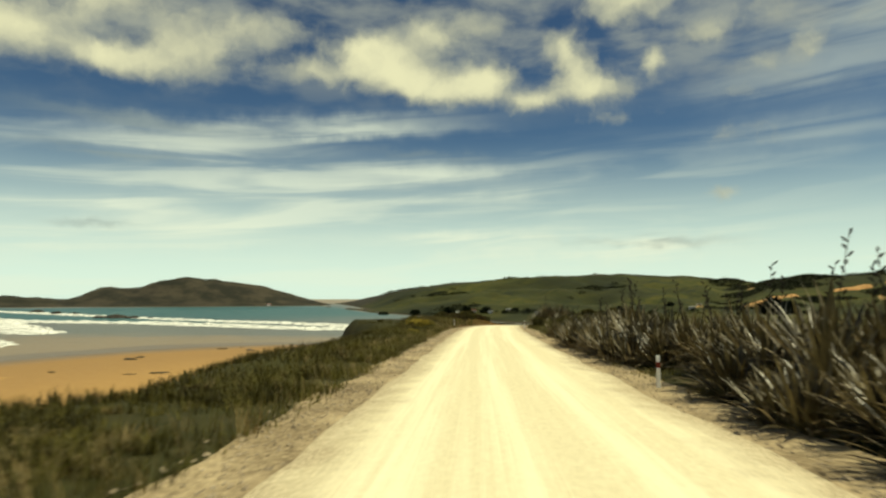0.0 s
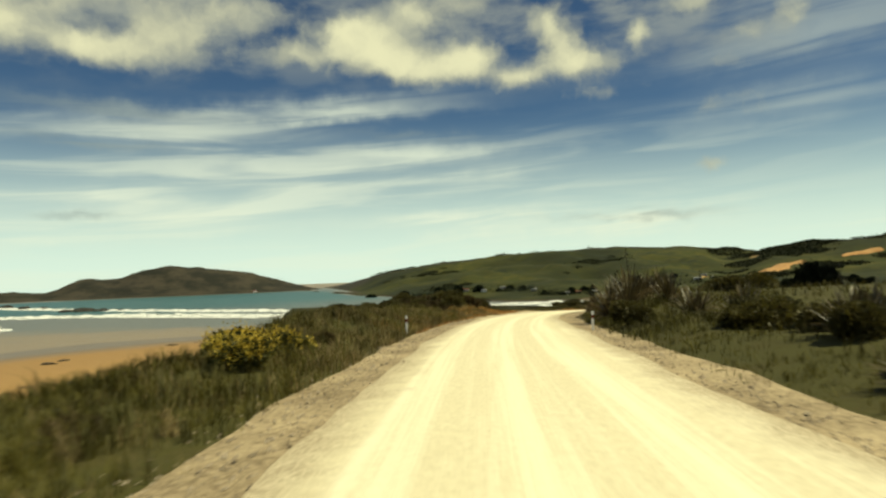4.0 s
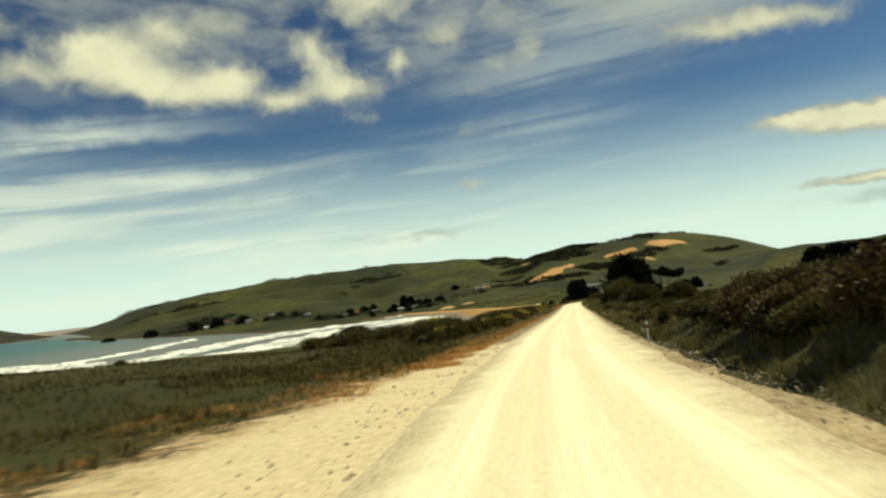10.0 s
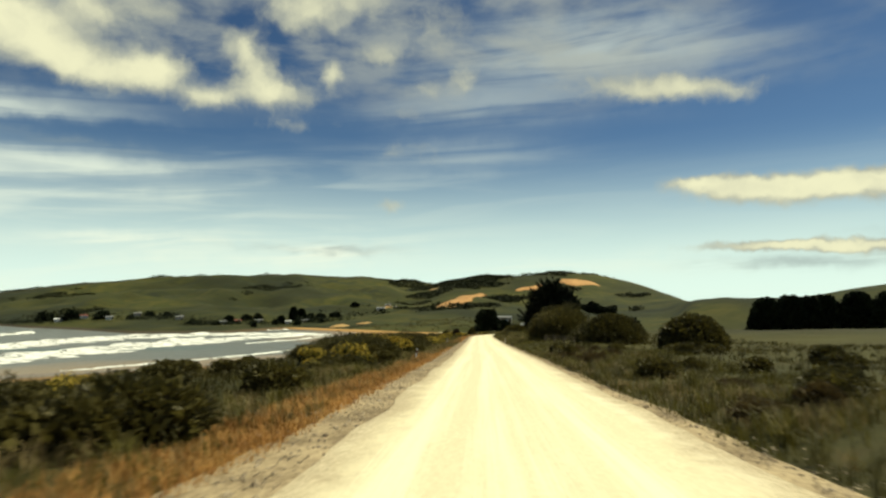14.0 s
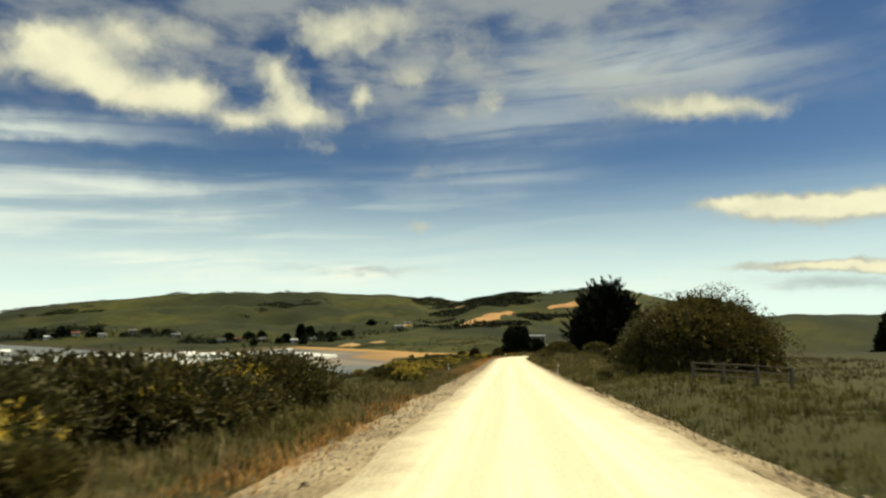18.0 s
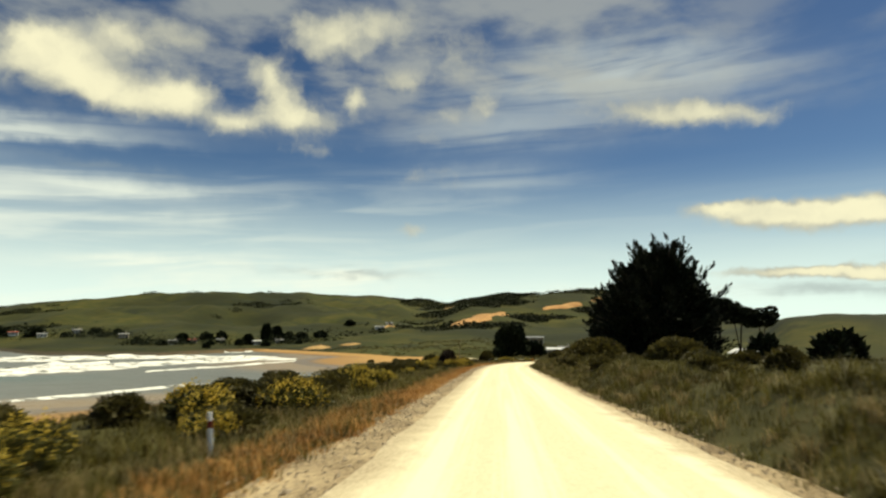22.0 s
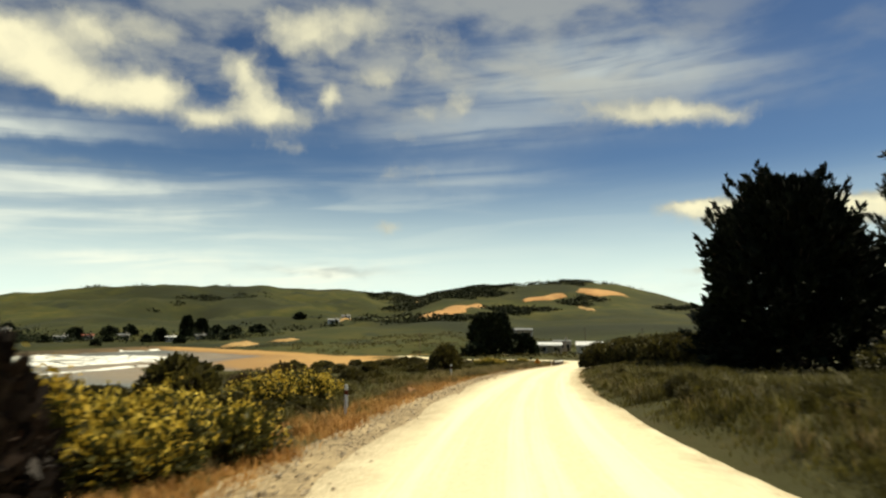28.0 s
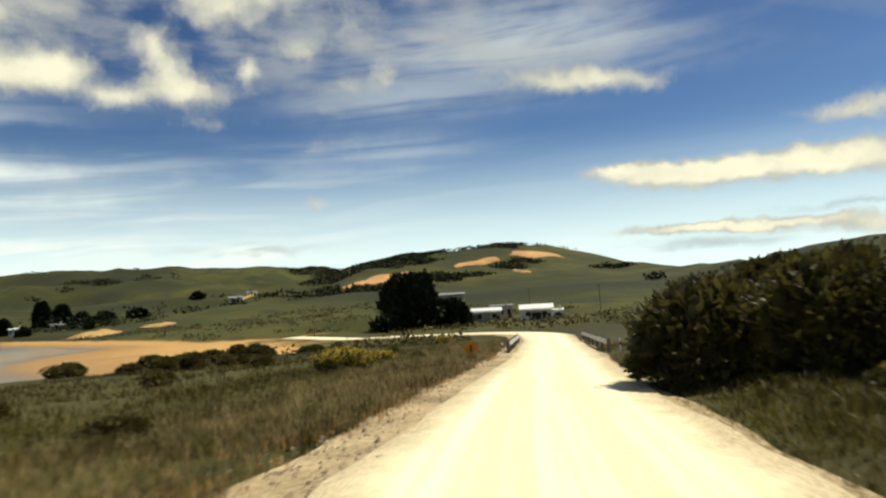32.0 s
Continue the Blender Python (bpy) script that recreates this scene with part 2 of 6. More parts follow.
def ground_build(k, p):
    z = k.n("ShaderNodeSeparateXYZ", ins={0: p}).outputs[2]
    n1, n2, n3 = k.noise(p, 0.012, 6.0, 0.6), k.noise(p, 0.35, 5.0, 0.7), k.noise(p, 4.0, 4.0, 0.7)
    grass = k.mix(k.step(n1, 0.35, 0.68), (0.024, 0.025, 0.007, 1), (0.064, 0.060, 0.015, 1))
    grass = k.mix(k.m("MULTIPLY", k.step(n2, 0.45, 0.75), 0.55), grass, (0.070, 0.050, 0.018, 1))
    grass = k.mix(k.m("MULTIPLY", n3, 0.35), grass, (0.035, 0.032, 0.010, 1))
    # far hills: their own darker green, with cloud shade also put into the colour
    far = k.step(k.n("ShaderNodeVectorMath", operation="LENGTH", ins={0: k.v("MULTIPLY", k.v("SUBTRACT", p, (93, 262, 0)), (1, 1, 0))}).outputs["Value"], 235, 400)
    grass = k.mix(k.m("MULTIPLY", far, 0.88), grass, k.mix(k.step(k.noise(p, 0.0055, 5.0, 0.62, 0.6), 0.32, 0.68), (0.014, 0.018, 0.005, 1), k.mix(k.step(k.noise(p, 0.05, 5.0, 0.65), 0.4, 0.65), (0.040, 0.046, 0.008, 1), (0.076, 0.070, 0.013, 1))))
    scrub = k.m("MULTIPLY", k.step(k.noise(p, 0.022, 7.0, 0.68, 0.4), 0.52, 0.66), far)
    grass = k.mix(k.m("MULTIPLY", scrub, 0.85), grass, (0.016, 0.022, 0.009, 1))
    rocky = k.step(k.n("ShaderNodeVectorMath", operation="LENGTH", ins={0: k.v("MULTIPLY", p, (1, 1, 0))}).outputs["Value"], 1560, 1750)
    grass = k.mix(k.m("MULTIPLY", rocky, 0.9), grass, k.mix(k.step(k.noise(p, 0.014, 6.0, 0.7), 0.4, 0.62), (0.016, 0.016, 0.012, 1), (0.052, 0.043, 0.030, 1)))
    sand = k.mix(n2, (0.33, 0.185, 0.065, 1), (0.50, 0.31, 0.115, 1))
    sand = k.mix(k.step(z, 1.25, 0.5, 0.0, 0.65), sand, k.mix(n2, (0.21, 0.120, 0.052, 1), (0.27, 0.165, 0.075, 1)))
    wet = k.step(z, 0.42, 0.12)
    sand = k.mix(wet, sand, (0.17, 0.135, 0.095, 1))
    edge = k.m("ADD", z, k.m("MULTIPLY", k.m("SUBTRACT", n2, 0.5), 0.8))
    px, py = k.n("ShaderNodeSeparateXYZ", ins={0: p}).outputs[:2]
    north = k.m("MULTIPLY", k.step(k.m("SUBTRACT", py, px), 500, 545), k.step(py, 570, 640))
    sand = k.mix(north, sand, k.mix(n2, (0.030, 0.027, 0.018, 1), (0.085, 0.068, 0.040, 1)))
    c = k.mix(k.step(edge, 1.45, 1.9), sand, grass)
    return {"Base Color": c, "Roughness": k.m("SUBTRACT", 0.95, k.m("MULTIPLY", wet, 0.55)), "Specular IOR Level": 0.2,
            "bump": (n3, 0.5, 0.08)}


GROUND = material("ground", ground_build)


def road_build(k, p):
    n1, n2, n3 = k.noise(p, 0.25, 5.0, 0.6), k.noise(p, 9.0, 5.0, 0.75), k.noise(p, 45.0, 3.0, 0.7)
    uv = k.n("ShaderNodeUVMap").outputs[0]
    u = k.n("ShaderNodeSeparateXYZ", ins={0: uv}).outputs[0]
    wob = k.m("ADD", u, k.m("MULTIPLY", k.m("SUBTRACT", n1, 0.5), 0.5))
    streak = k.noise(k.v("MULTIPLY", uv, (2.6, 0.035, 1)), 1.0, 6.0, 0.7, 0.3)
    track = k.m("MULTIPLY_ADD", k.m("SINE", k.m("MULTIPLY", wob, 3.7)), 0.22, k.step(streak, 0.25, 0.75, 0.1, 0.9))
    c = k.mix(k.step(n2, 0.3, 0.75), (0.62, 0.54, 0.35, 1), (0.78, 0.70, 0.48, 1))
    c = k.mix(k.m("MULTIPLY", k.step(track, 0.25, 0.95), 0.7), c, (0.86, 0.79, 0.57, 1))
    c = k.mix(k.m("MULTIPLY", k.step(n3, 0.60, 0.75), 0.25), c, (0.30, 0.24, 0.15, 1))
    # loose stones swept to the edges
    side = k.n("ShaderNodeAttribute")
    side.attribute_name = "edge"
    ragged = k.m("ADD", side.outputs["Fac"], k.m("MULTIPLY", k.m("SUBTRACT", k.noise(p, 0.9, 6.0, 0.7), 0.5), 1.8))
    loose = k.mix(k.step(k.noise(p, 16.0, 4.0, 0.75), 0.35, 0.7), (0.24, 0.18, 0.105, 1), (0.68, 0.57, 0.38, 1))
    c = k.mix(k.step(ragged, 1.15, 0.0, 0.0, 0.9), c, loose)
    return {"Base Color": c, "Roughness": 0.9, "Specular IOR Level": 0.25, "bump": (k.m("ADD", n2, n3), 0.35, 0.012)}


ROAD = material("gravel_road", road_build)
VERGE = speckled("loose_gravel", (0.10, 0.068, 0.036), (0.53, 0.415, 0.25), 9.0, 0.95, 0.03, 0.5)


def sea_build(k, p):
    n = k.noise(k.v("MULTIPLY", p, (1, 1, 1)), 0.10, 6.0, 0.65, 0.4)
    c = k.mix(k.noise(p, 0.01, 4.0), (0.014, 0.066, 0.068, 1), (0.034, 0.120, 0.115, 1))
    depth = k.n("ShaderNodeSeparateXYZ", ins={0: k.n("ShaderNodeUVMap").outputs[0]}).outputs[0]
    depth = k.m("ADD", depth, k.m("MULTIPLY", k.m("SUBTRACT", k.noise(p, 0.03, 4.0), 0.5), 0.35))
    c = k.mix(k.step(depth, 3.6, 1.2, 0.0, 0.95), c, (0.135, 0.135, 0.112, 1))
    c = k.mix(k.step(depth, 0.32, 0.05, 0.0, 0.85), c, (0.26, 0.185, 0.10, 1))
    return {"Base Color": c, "Roughness": 0.38, "Specular IOR Level": 0.22, "bump": (n, 0.6, 0.9)}


SEA = material("sea_water", sea_build)


def foam_build(k, p):
    n = k.noise(p, 0.16, 6.0, 0.68, 0.5)
    return {"Base Color": k.mix(n, (0.55, 0.56, 0.52, 1), (0.92, 0.91, 0.84, 1)), "Roughness": 0.8, "Specular IOR Level": 0.2,
            "Alpha": k.step(n, 0.36, 0.50), "bump": (k.noise(p, 1.2, 4.0), 0.6, 0.15)}


FOAM = material("sea_foam", foam_build)

# ---- the line of the road ----
ROWS = np.array([q[:4] for q in PATH])
T_ = np.arange(0, 32.001, 0.1)
EYE = np.stack([np.interp(T_, ROWS[:, 0], ROWS[:, k]) for k in (1, 2, 3)], 1)
LIFT = 2.0                                   # the camera's height over the road


def road_line():
    """The drive's line on the ground, drawn on before its start and past its end: points and distance."""
    a, b = EYE[0] - (0, 0, LIFT), EYE[-1] - (0, 0, LIFT)
    way0 = (EYE[4] - EYE[0])[:2] / np.hypot(*(EYE[4] - EYE[0])[:2])
    back = [np.r_[a[:2] - way0 * d, a[2] + d * 0.02] for d in range(80, 0, -4)]
    head = math.atan2(*(EYE[-1] - EYE[-6])[:2])
    on, p, z = [], b[:2].copy(), b[2]
    for n in range(92):
        d = n * 2.0
        if d < 20:
            head += radians(0.28)
        if 72 < d < 132:
            head -= radians(1.7)
        p = p + np.array([math.sin(head), math.cos(head)]) * 2.0
        z = max(z - (0.09 if d < 70 else 0.085), 1.9)
        on.append(np.r_[p, z])
    pts = np.vstack([back, (EYE - (0, 0, LIFT))[::3], on])
    for _ in range(4):
        pts[1:-1] = (pts[:-2] + 2 * pts[1:-1] + pts[2:]) / 4
    s = np.r_[0, np.cumsum(np.hypot(*np.diff(pts[:, :2], axis=0).T))]
    k = np.argmin(np.hypot(*(pts[:, :2] - EYE[0, :2]).T))
    return pts, s - s[k]


LINE, LS = road_line()


def on_line(s):
    """Place and unit way of the drive's line at distances s."""
    s = np.asarray(s, float)
    p = np.stack([np.interp(s, LS, LINE[:, k]) for k in range(3)], -1)
    q = np.stack([np.interp(s + 1.0, LS, LINE[:, k]) for k in range(2)], -1) - np.stack([np.interp(s - 1.0, LS, LINE[:, k]) for k in range(2)], -1)
    return p, q / np.hypot(q[..., 0], q[..., 1])[..., None]


def at(s, u):
    """World x, y of road coordinates: s along, u to the right."""
    p, w = on_line(s)
    u = np.asarray(u, float)
    return np.stack([p[..., 0] + w[..., 1] * u, p[..., 1] - w[..., 0] * u], -1)


def nearest(xy):
    """Road coordinates s, u of world places, and the road's height there."""
    xy = np.asarray(xy, float).reshape(-1, 2)
    a, b = LINE[:-1, :2], LINE[1:, :2]
    w = b - a
    ww = (w * w).sum(1)
    s, u, z = np.empty(len(xy)), np.empty(len(xy)), np.empty(len(xy))
    for i in range(0, len(xy), 4000):
        q = xy[i:i + 4000, None, :] - a
        k = np.clip((q * w).sum(2) / ww, 0, 1)
        off = q - k[..., None] * w
        d = (off ** 2).sum(2)
        j = d.argmin(1)
        r = np.arange(len(j))
        o, wj, kj = off[r, j], w[j], k[r, j]
        u[i:i + 4000] = np.sign(o[:, 0] * wj[:, 1] - o[:, 1] * wj[:, 0]) * np.sqrt(d[r, j])
        s[i:i + 4000] = LS[j] + kj * (LS[j + 1] - LS[j])
        z[i:i + 4000] = LINE[j, 2] + kj * (LINE[j + 1, 2] - LINE[j, 2])
    return s, u, z


RNG = np.random.default_rng(7)
WAVES = [(RNG.normal(size=2), RNG.uniform(0, 6.28)) for _ in range(40)]


def rough(x, y, size, layers=5):
    """Smooth made-up unevenness of about -1..1, whose largest swells are size metres long."""
    out, amp = 0.0, 1.0
    for n in range(layers * 3):
        d, ph = WAVES[n]
        f = 6.283 / size * (1.9 ** (n // 3))
        d = d / np.hypot(*d)
        out = out + amp / (n // 3 + 1) * np.sin((x * d[0] + y * d[1]) * f + ph + 0.8 * np.sin((x * d[1] - y * d[0]) * f * 0.7 + ph * 2))
    return out / 3.5


def ease(x, a, b):
    t = np.clip((x - a) / (b - a), 0, 1)
    return t * t * (3 - 2 * t)


HUB = np.array([93.0, 262.0])
SKYLINE = np.array([(-180, 1.5), (-120, 1.5), (-95, -1.2), (-14, -1.2), (-11, -.3), (-8.8, .75), (-4.6, 1.4), (0, 1.85), (4.6, 2.2), (9, 2.35), (14, 2.45), (19.8, 2.15), (24.6, 1.85), (26.3, 1.62),
                    (28, 1.9), (31, 2.25), (34, 2.35), (38, 2.42), (41, 2.3), (44, 1.6), (47, .9), (49, .35), (50.5, .0), (52, .25), (54, .55), (57, .6), (60, .6), (67, 1.7), (75, 2.4), (100, 3.0), (140, 2.5), (180, 1.5)])
RIDGE = np.array([(-180, 500), (-14, 1500), (24, 1500), (27, 1150), (45, 1150), (48, 900), (51, 460), (56, 430), (70, 500), (100, 480), (180, 500)])
FOOT = np.array([(-180, 230), (-100, 260), (-80, 3000), (-19, 3000), (-14, 900), (-9.3, 640), (-3, 450), (5, 420), (11, 470), (16, 415), (21, 368), (25, 336), (28, 312), (31, 345), (34, 380), (50, 320), (70, 240), (100, 190), (180, 230)])


HEADLAND = np.array([(-60, -1), (-34.5, -1), (-33.6, .05), (-32, -.15), (-29, -.25), (-27, .7), (-24.8, .5), (-23.2, 1.15), (-20.9, 1.5), (-18.5, 1.2), (-14.9, .75), (-11.5, -.3), (-9.5, -.8), (-8, -1.2), (20, -1.5)])


def headland(x, y):
    """The rocky point across the bay."""
    az, r = np.degrees(np.arctan2(x, y)), np.hypot(x, y)
    top = 29 + 2100 * np.tan(np.radians(np.interp(az, *HEADLAND.T))) + rough(x, y, 120, 4) * 3.0 + rough(y, x, 55, 4) * 3.5
    side = np.exp(-((r - 2100) / 170.0) ** 2)
    return np.where((r > 1500) & (np.abs(az + 20) < 25), (top + 6) * side - 6, -9.0)


def hills(x, y):
    dx, dy = x - HUB[0], y - HUB[1]
    az, r = np.degrees(np.arctan2(dx, dy)), np.hypot(dx, dy)
    el, r1, r0 = (np.interp(az, *c.T) for c in (SKYLINE, RIDGE, FOOT))
    top = 18 + r1 * np.tan(np.radians(el))
    k = np.clip((r - r0) / np.maximum(r1 - r0, 60), 0, 3)
    r0 = np.where(r0 > r1, 9e3, r0)
    up = np.where(k < 1, k ** 1.15 * (1 - 0.12 * np.sin(k * 6.283)), 1 - 0.35 * (k - 1))
    gully = (0.45 * rough(x, y, 330, 4) + 0.95 * (0.34 - np.abs(rough(y, x, 250, 3)))) * np.clip(1.6 * k, 0, 1) * np.clip(1.15 - k, 0.0, 1) * 0.42
    fold = rough(x, y, 420, 4) * np.clip(k, 0, 1) * np.clip(1.25 - k, 0.0, 1) * 0.30
    folds = (gully + (fold - gully) * ease(az, 22, 28)) * top
    low = 2.4 + rough(x, y, 160, 2) * 0.6
    return np.where(r > r0 - 40, low * ease(r, r0 - 40, r0) - 4 * (1 - ease(r, r0 - 40, r0)) + np.maximum(top - 1.7, -5) * up + folds, -9.0)


def height(x, y, s=None, u=None, zr=None):
    """The land's height."""
    if s is None:
        s, u, zr = nearest(np.stack([np.ravel(x), np.ravel(y)], 1))
        s, u, zr = (v.reshape(np.shape(x)) for v in (s, u, zr))
    bumps = rough(x, y, 26, 4)
    # seaward side
    shelf = np.interp(s, [-80, 60, 82, 95, 106, 118, 128, 150, 190, 214, 232, 250, 330, 400, 440, 480, 530, 548, 558, 572, 700], [9, 9, 9, 12, 16, 23, 32, 54, 75, 70, 36, 16, 13, 16, 24, 50, 56, 50, 28, 12, 10])
    water = np.interp(s, [-80, 190, 260, 300, 340, 380, 417, 440, 460, 500, 545, 640], [-290, -290, -290, -262, -212, -152, -98, -78, -66, -58, -55, -66])
    run = np.maximum((zr - 1.4) * np.interp(s, [55, 80, 200, 230, 380, 440], [1.8, 0.7, 0.7, 1.8, 1.8, 1.5]), 8)
    left = -u
    drop = ease(left, shelf, shelf + run)
    zl = zr - 0.12 - np.interp(s, [105, 130, 150, 195, 215, 230], [0.03, 0.0, -0.02, -0.02, 0.0, 0.03]) * np.clip(left - 4, 0, 40) - (zr - 1.4) * drop
    zl = zl + np.interp(s, [60, 82, 119, 130], [0, 0.9, 1.2, 0]) * ease(left, 4.0, 8.0) * (1 - ease(left, 17, 24))
    zl = np.where(drop >= 1, 1.4, np.maximum(zl, 1.4))
    beach0 = np.minimum(shelf + run, -water - 12)
    zl = np.minimum(zl, 1.4 + (left < beach0) * 99)
    zl = np.where(left > beach0, 1.4 - 1.4 * (left - beach0) / (-water - beach0), zl)
    zl = np.maximum(np.where(zl < 0, zl * 0.2, zl), -4.0) + bumps * 0.28 * ease(left, 4.2, 9) * (1 - ease(left, beach0 - 6, beach0 + 4))
    # inland side
    bank = np.interp(s, [-80, 70, 95, 160, 185, 230, 300, 325, 390, 425, 520], [0.3, 0.3, 1.5, 1.7, 0.6, 0.35, 0.6, 1.25, 1.3, 0.7, 0.3])
    foot = np.interp(s, [392, 418], [0.0, 1.0])
    zrgt = zr - 0.12 + bank * ease(u, 4.7 - 1.2 * foot, 8.5 - 2.8 * foot) + np.interp(s, [380, 470], [0.012, -0.004]) * np.clip(u - 9, 0, 200) + bumps * 0.35 * ease(u, 5, 10)
    near = np.where(u < 0, zl, zrgt)
    far = np.maximum(hills(x, y), headland(x, y))
    d = np.abs(u)
    return np.maximum(near, np.where(d > 20, far, -9))


def mesh_object(name, verts, faces, mat, parent=None, smooth=True, label="", uv=None):
    me = bpy.data.meshes.new(name)
    verts, faces = np.asarray(verts, np.float32).reshape(-1, 3), np.asarray(faces, np.int32)
    n = faces.shape[1]
    me.vertices.add(len(verts)), me.loops.add(faces.size), me.polygons.add(len(faces))
    me.vertices.foreach_set("co", verts.ravel())
    me.loops.foreach_set("vertex_index", faces.ravel())
    me.polygons.foreach_set("loop_start", np.arange(0, faces.size, n, dtype=np.int32))
    me.polygons.foreach_set("use_smooth", np.full(len(faces), smooth))
    if uv is not None:
        layer = me.uv_layers.new(name="UVMap")
        layer.data.foreach_set("uv", np.asarray(uv, np.float32)[faces.ravel()].ravel())
    me.update(calc_edges=True)
    me.materials.append(mat)
    ob = new(name, me)
    if parent:
        ob.parent = parent
    return tagged(ob, label=label)


def grid_faces(rows, cols, first=0):
    i = np.arange((rows - 1) * cols).reshape(rows - 1, cols)[:, :-1].ravel() + first
    return np.stack([i, i + 1, i + cols + 1, i + cols], 1)


def build_ground():
    # fine band along the road
    s = np.arange(-78, LS[-1] - 2, 1.5)
    u = np.r_[-60:-16:3.0, -16:-3.0:0.9, -3.0:5.0:2.0, 5.0:18:0.9, 18:61:3.0]
    S, U = np.meshgrid(s, u, indexing="ij")
    xy = at(S, U)
    zr = on_line(S)[0][..., 2]
    Z = height(xy[..., 0], xy[..., 1], S, U, zr) - 0.06 * (np.abs(U - 1) < 4.6)
    v1 = np.stack([xy[..., 0], xy[..., 1], Z], -1).reshape(-1, 3)
    f1 = grid_faces(len(s), len(u))
    # the wide land, in rings
    az = np.radians(np.r_[-180:-40:4.0, -40:80:0.75, 80:180.1:4.0])
    r = np.r_[0:300:9, 300:700:14, 700:1750:28, 1750:2250:25]
    A, R = np.meshgrid(az, r, indexing="ij")
    x, y = HUB[0] + np.sin(A) * R, HUB[1] + np.cos(A) * R
    sw, uw, zw = (q.reshape(x.shape) for q in nearest(np.stack([x.ravel(), y.ravel()], 1)))
    Z = height(x, y, sw, uw, zw)
    inside = (np.abs(uw) < 56) & (sw > -76) & (sw < LS[-1] - 4)
    Z = np.where(inside, Z - 1.2 - 1.2 * (np.abs(uw) < 25), Z)
    v2 = np.stack([x, y, Z], -1).reshape(-1, 3)
    f2 = grid_faces(len(az), len(r), len(v1))[:, ::-1]
    tagged(mesh_object("ground", np.vstack([v1, v2]), np.vstack([f1[:, ::-1], f2]), GROUND), "grassy coastal land with hills and a sandy beach", "ground", kind="structure")


EDGE_L = np.array([(-80, -2.55), (400, -2.55), (445, -3.0), (465, -2.6), (490, -1.3), (518, -1.3), (530, -2.0), (700, -2.0)])
EDGE_R = np.array([(-80, 4.2), (84, 4.1), (102, 3.3), (126, 3.3), (150, 3.7), (185, 4.1), (395, 4.4), (408, 4.4), (418, 4.0), (428, 3.4), (440, 3.1), (452, 2.95), (464, 3.2), (476, 3.1), (488, 3.2), (518, 3.4), (530, 3.6), (700, 3.6)])


def strip(name, us, lift, mat, s0=-70, s1=None, wav=0.0, ds=1.2):
    """A band along the road between the sideways places us, a little above the land."""
    s = np.arange(s0, s1 or LS[-1] - 3, ds)
    S, U = np.meshgrid(s, us, indexing="ij")
    lo, hi = np.interp(S, *EDGE_L.T), np.interp(S, *EDGE_R.T)
    if us[0] < -1 and us[-1] > 1:
        V = lo + (U - us[0]) / (us[-1] - us[0]) * (hi - lo)
    else:
        V = U + lo + 2.55 if us[0] < 0 else hi - 0.3 + (U - 3.9) * np.interp(S, [125, 155, 385, 408], [1.0, 0.55, 0.55, 0.4])
    for col, sign in ((0, 1), (-1, -1)):
        V[:, col] += wav * (rough(s, s * 0 + us[col] * 7, 9, 4))
    xy = at(S, V)
    zr = on_line(S)[0][..., 2]
    z = zr + lift(V)
    ob = mesh_object(name, np.stack([xy[..., 0], xy[..., 1], z], -1).reshape(-1, 3), grid_faces(len(s), len(us))[:, ::-1], mat, uv=np.stack([V.ravel(), S.ravel()], 1))
    rim = ob.data.attributes.new("edge", "FLOAT", "POINT")
    rim.data.foreach_set("value", np.minimum(V - V[:, :1], V[:, -1:] - V).astype(np.float32).ravel())
    return ob


build_ground()
tagged(strip("road", np.linspace(-2.55, 4.2, 15), lambda u: 0.08 - 0.006 * (u - 0.9) ** 2 + 0.012 * np.cos(u * 3.7), ROAD, wav=0.18), "pale cream gravel road with smooth wheel tracks", "road", kind="structure")
tagged(strip("verge_1", np.linspace(-3.9, -2.3, 6), lambda u: -0.045 + 0.02 * np.clip((u + 4.0) / 1.9, 0, 1), VERGE, wav=0.3), "loose gravel verge along the road", "verge", kind="structure")
tagged(strip("verge_2", np.linspace(3.9, 5.5, 9), lambda u: -0.015 - 0.03 * (u - 3.9) / 1.5 + 0.06 * np.clip(u - 4.6, 0, 1), VERGE, wav=0.3), "loose gravel verge along the road", "verge", kind="structure")

# the sea
a = np.radians(np.r_[-180:-70:5.0, -70:40:1.25, 40:181:5.0])
r = np.r_[0:60:20, 60:500:11, 500:1000:60, 1000:2000:250, 2000, 3000, 4900]
A, R = np.meshgrid(a, r, indexing="ij")
x, y = HUB[0] + np.sin(A) * R, HUB[1] + np.cos(A) * R
deep = np.stack([np.clip(-height(x, y), -1, 4).ravel(), 0 * R.ravel()], 1)
tagged(mesh_object("water", np.stack([x, y, 0 * R], -1).reshape(-1, 3), grid_faces(len(a), len(r))[:, ::-1], SEA, uv=deep), "teal sea of a shallow bay", "sea", kind="structure")

# ---- materials of the things ----
FLAX = leafy("flax_leaf", (0.020, 0.016, 0.007), (0.200, 0.155, 0.068), 0.5, 0.42, 0.15)
FLAX_DEAD = leafy("flax_dead", (0.10, 0.075, 0.04), (0.30, 0.23, 0.13), 0.3, 0.6)
STALK = speckled("dark_stalk", (0.012, 0.010, 0.008), (0.03, 0.024, 0.018), 20, 0.8)
SCRUB = leafy("scrub_leaf", (0.026, 0.024, 0.008), (0.118, 0.100, 0.026))
SCRUB_B = leafy("scrub_olive", (0.034, 0.030, 0.009), (0.135, 0.112, 0.029))
SCRUB_C = leafy("scrub_brown", (0.0365, 0.0243, 0.0087), (0.1094, 0.0777, 0.0292))
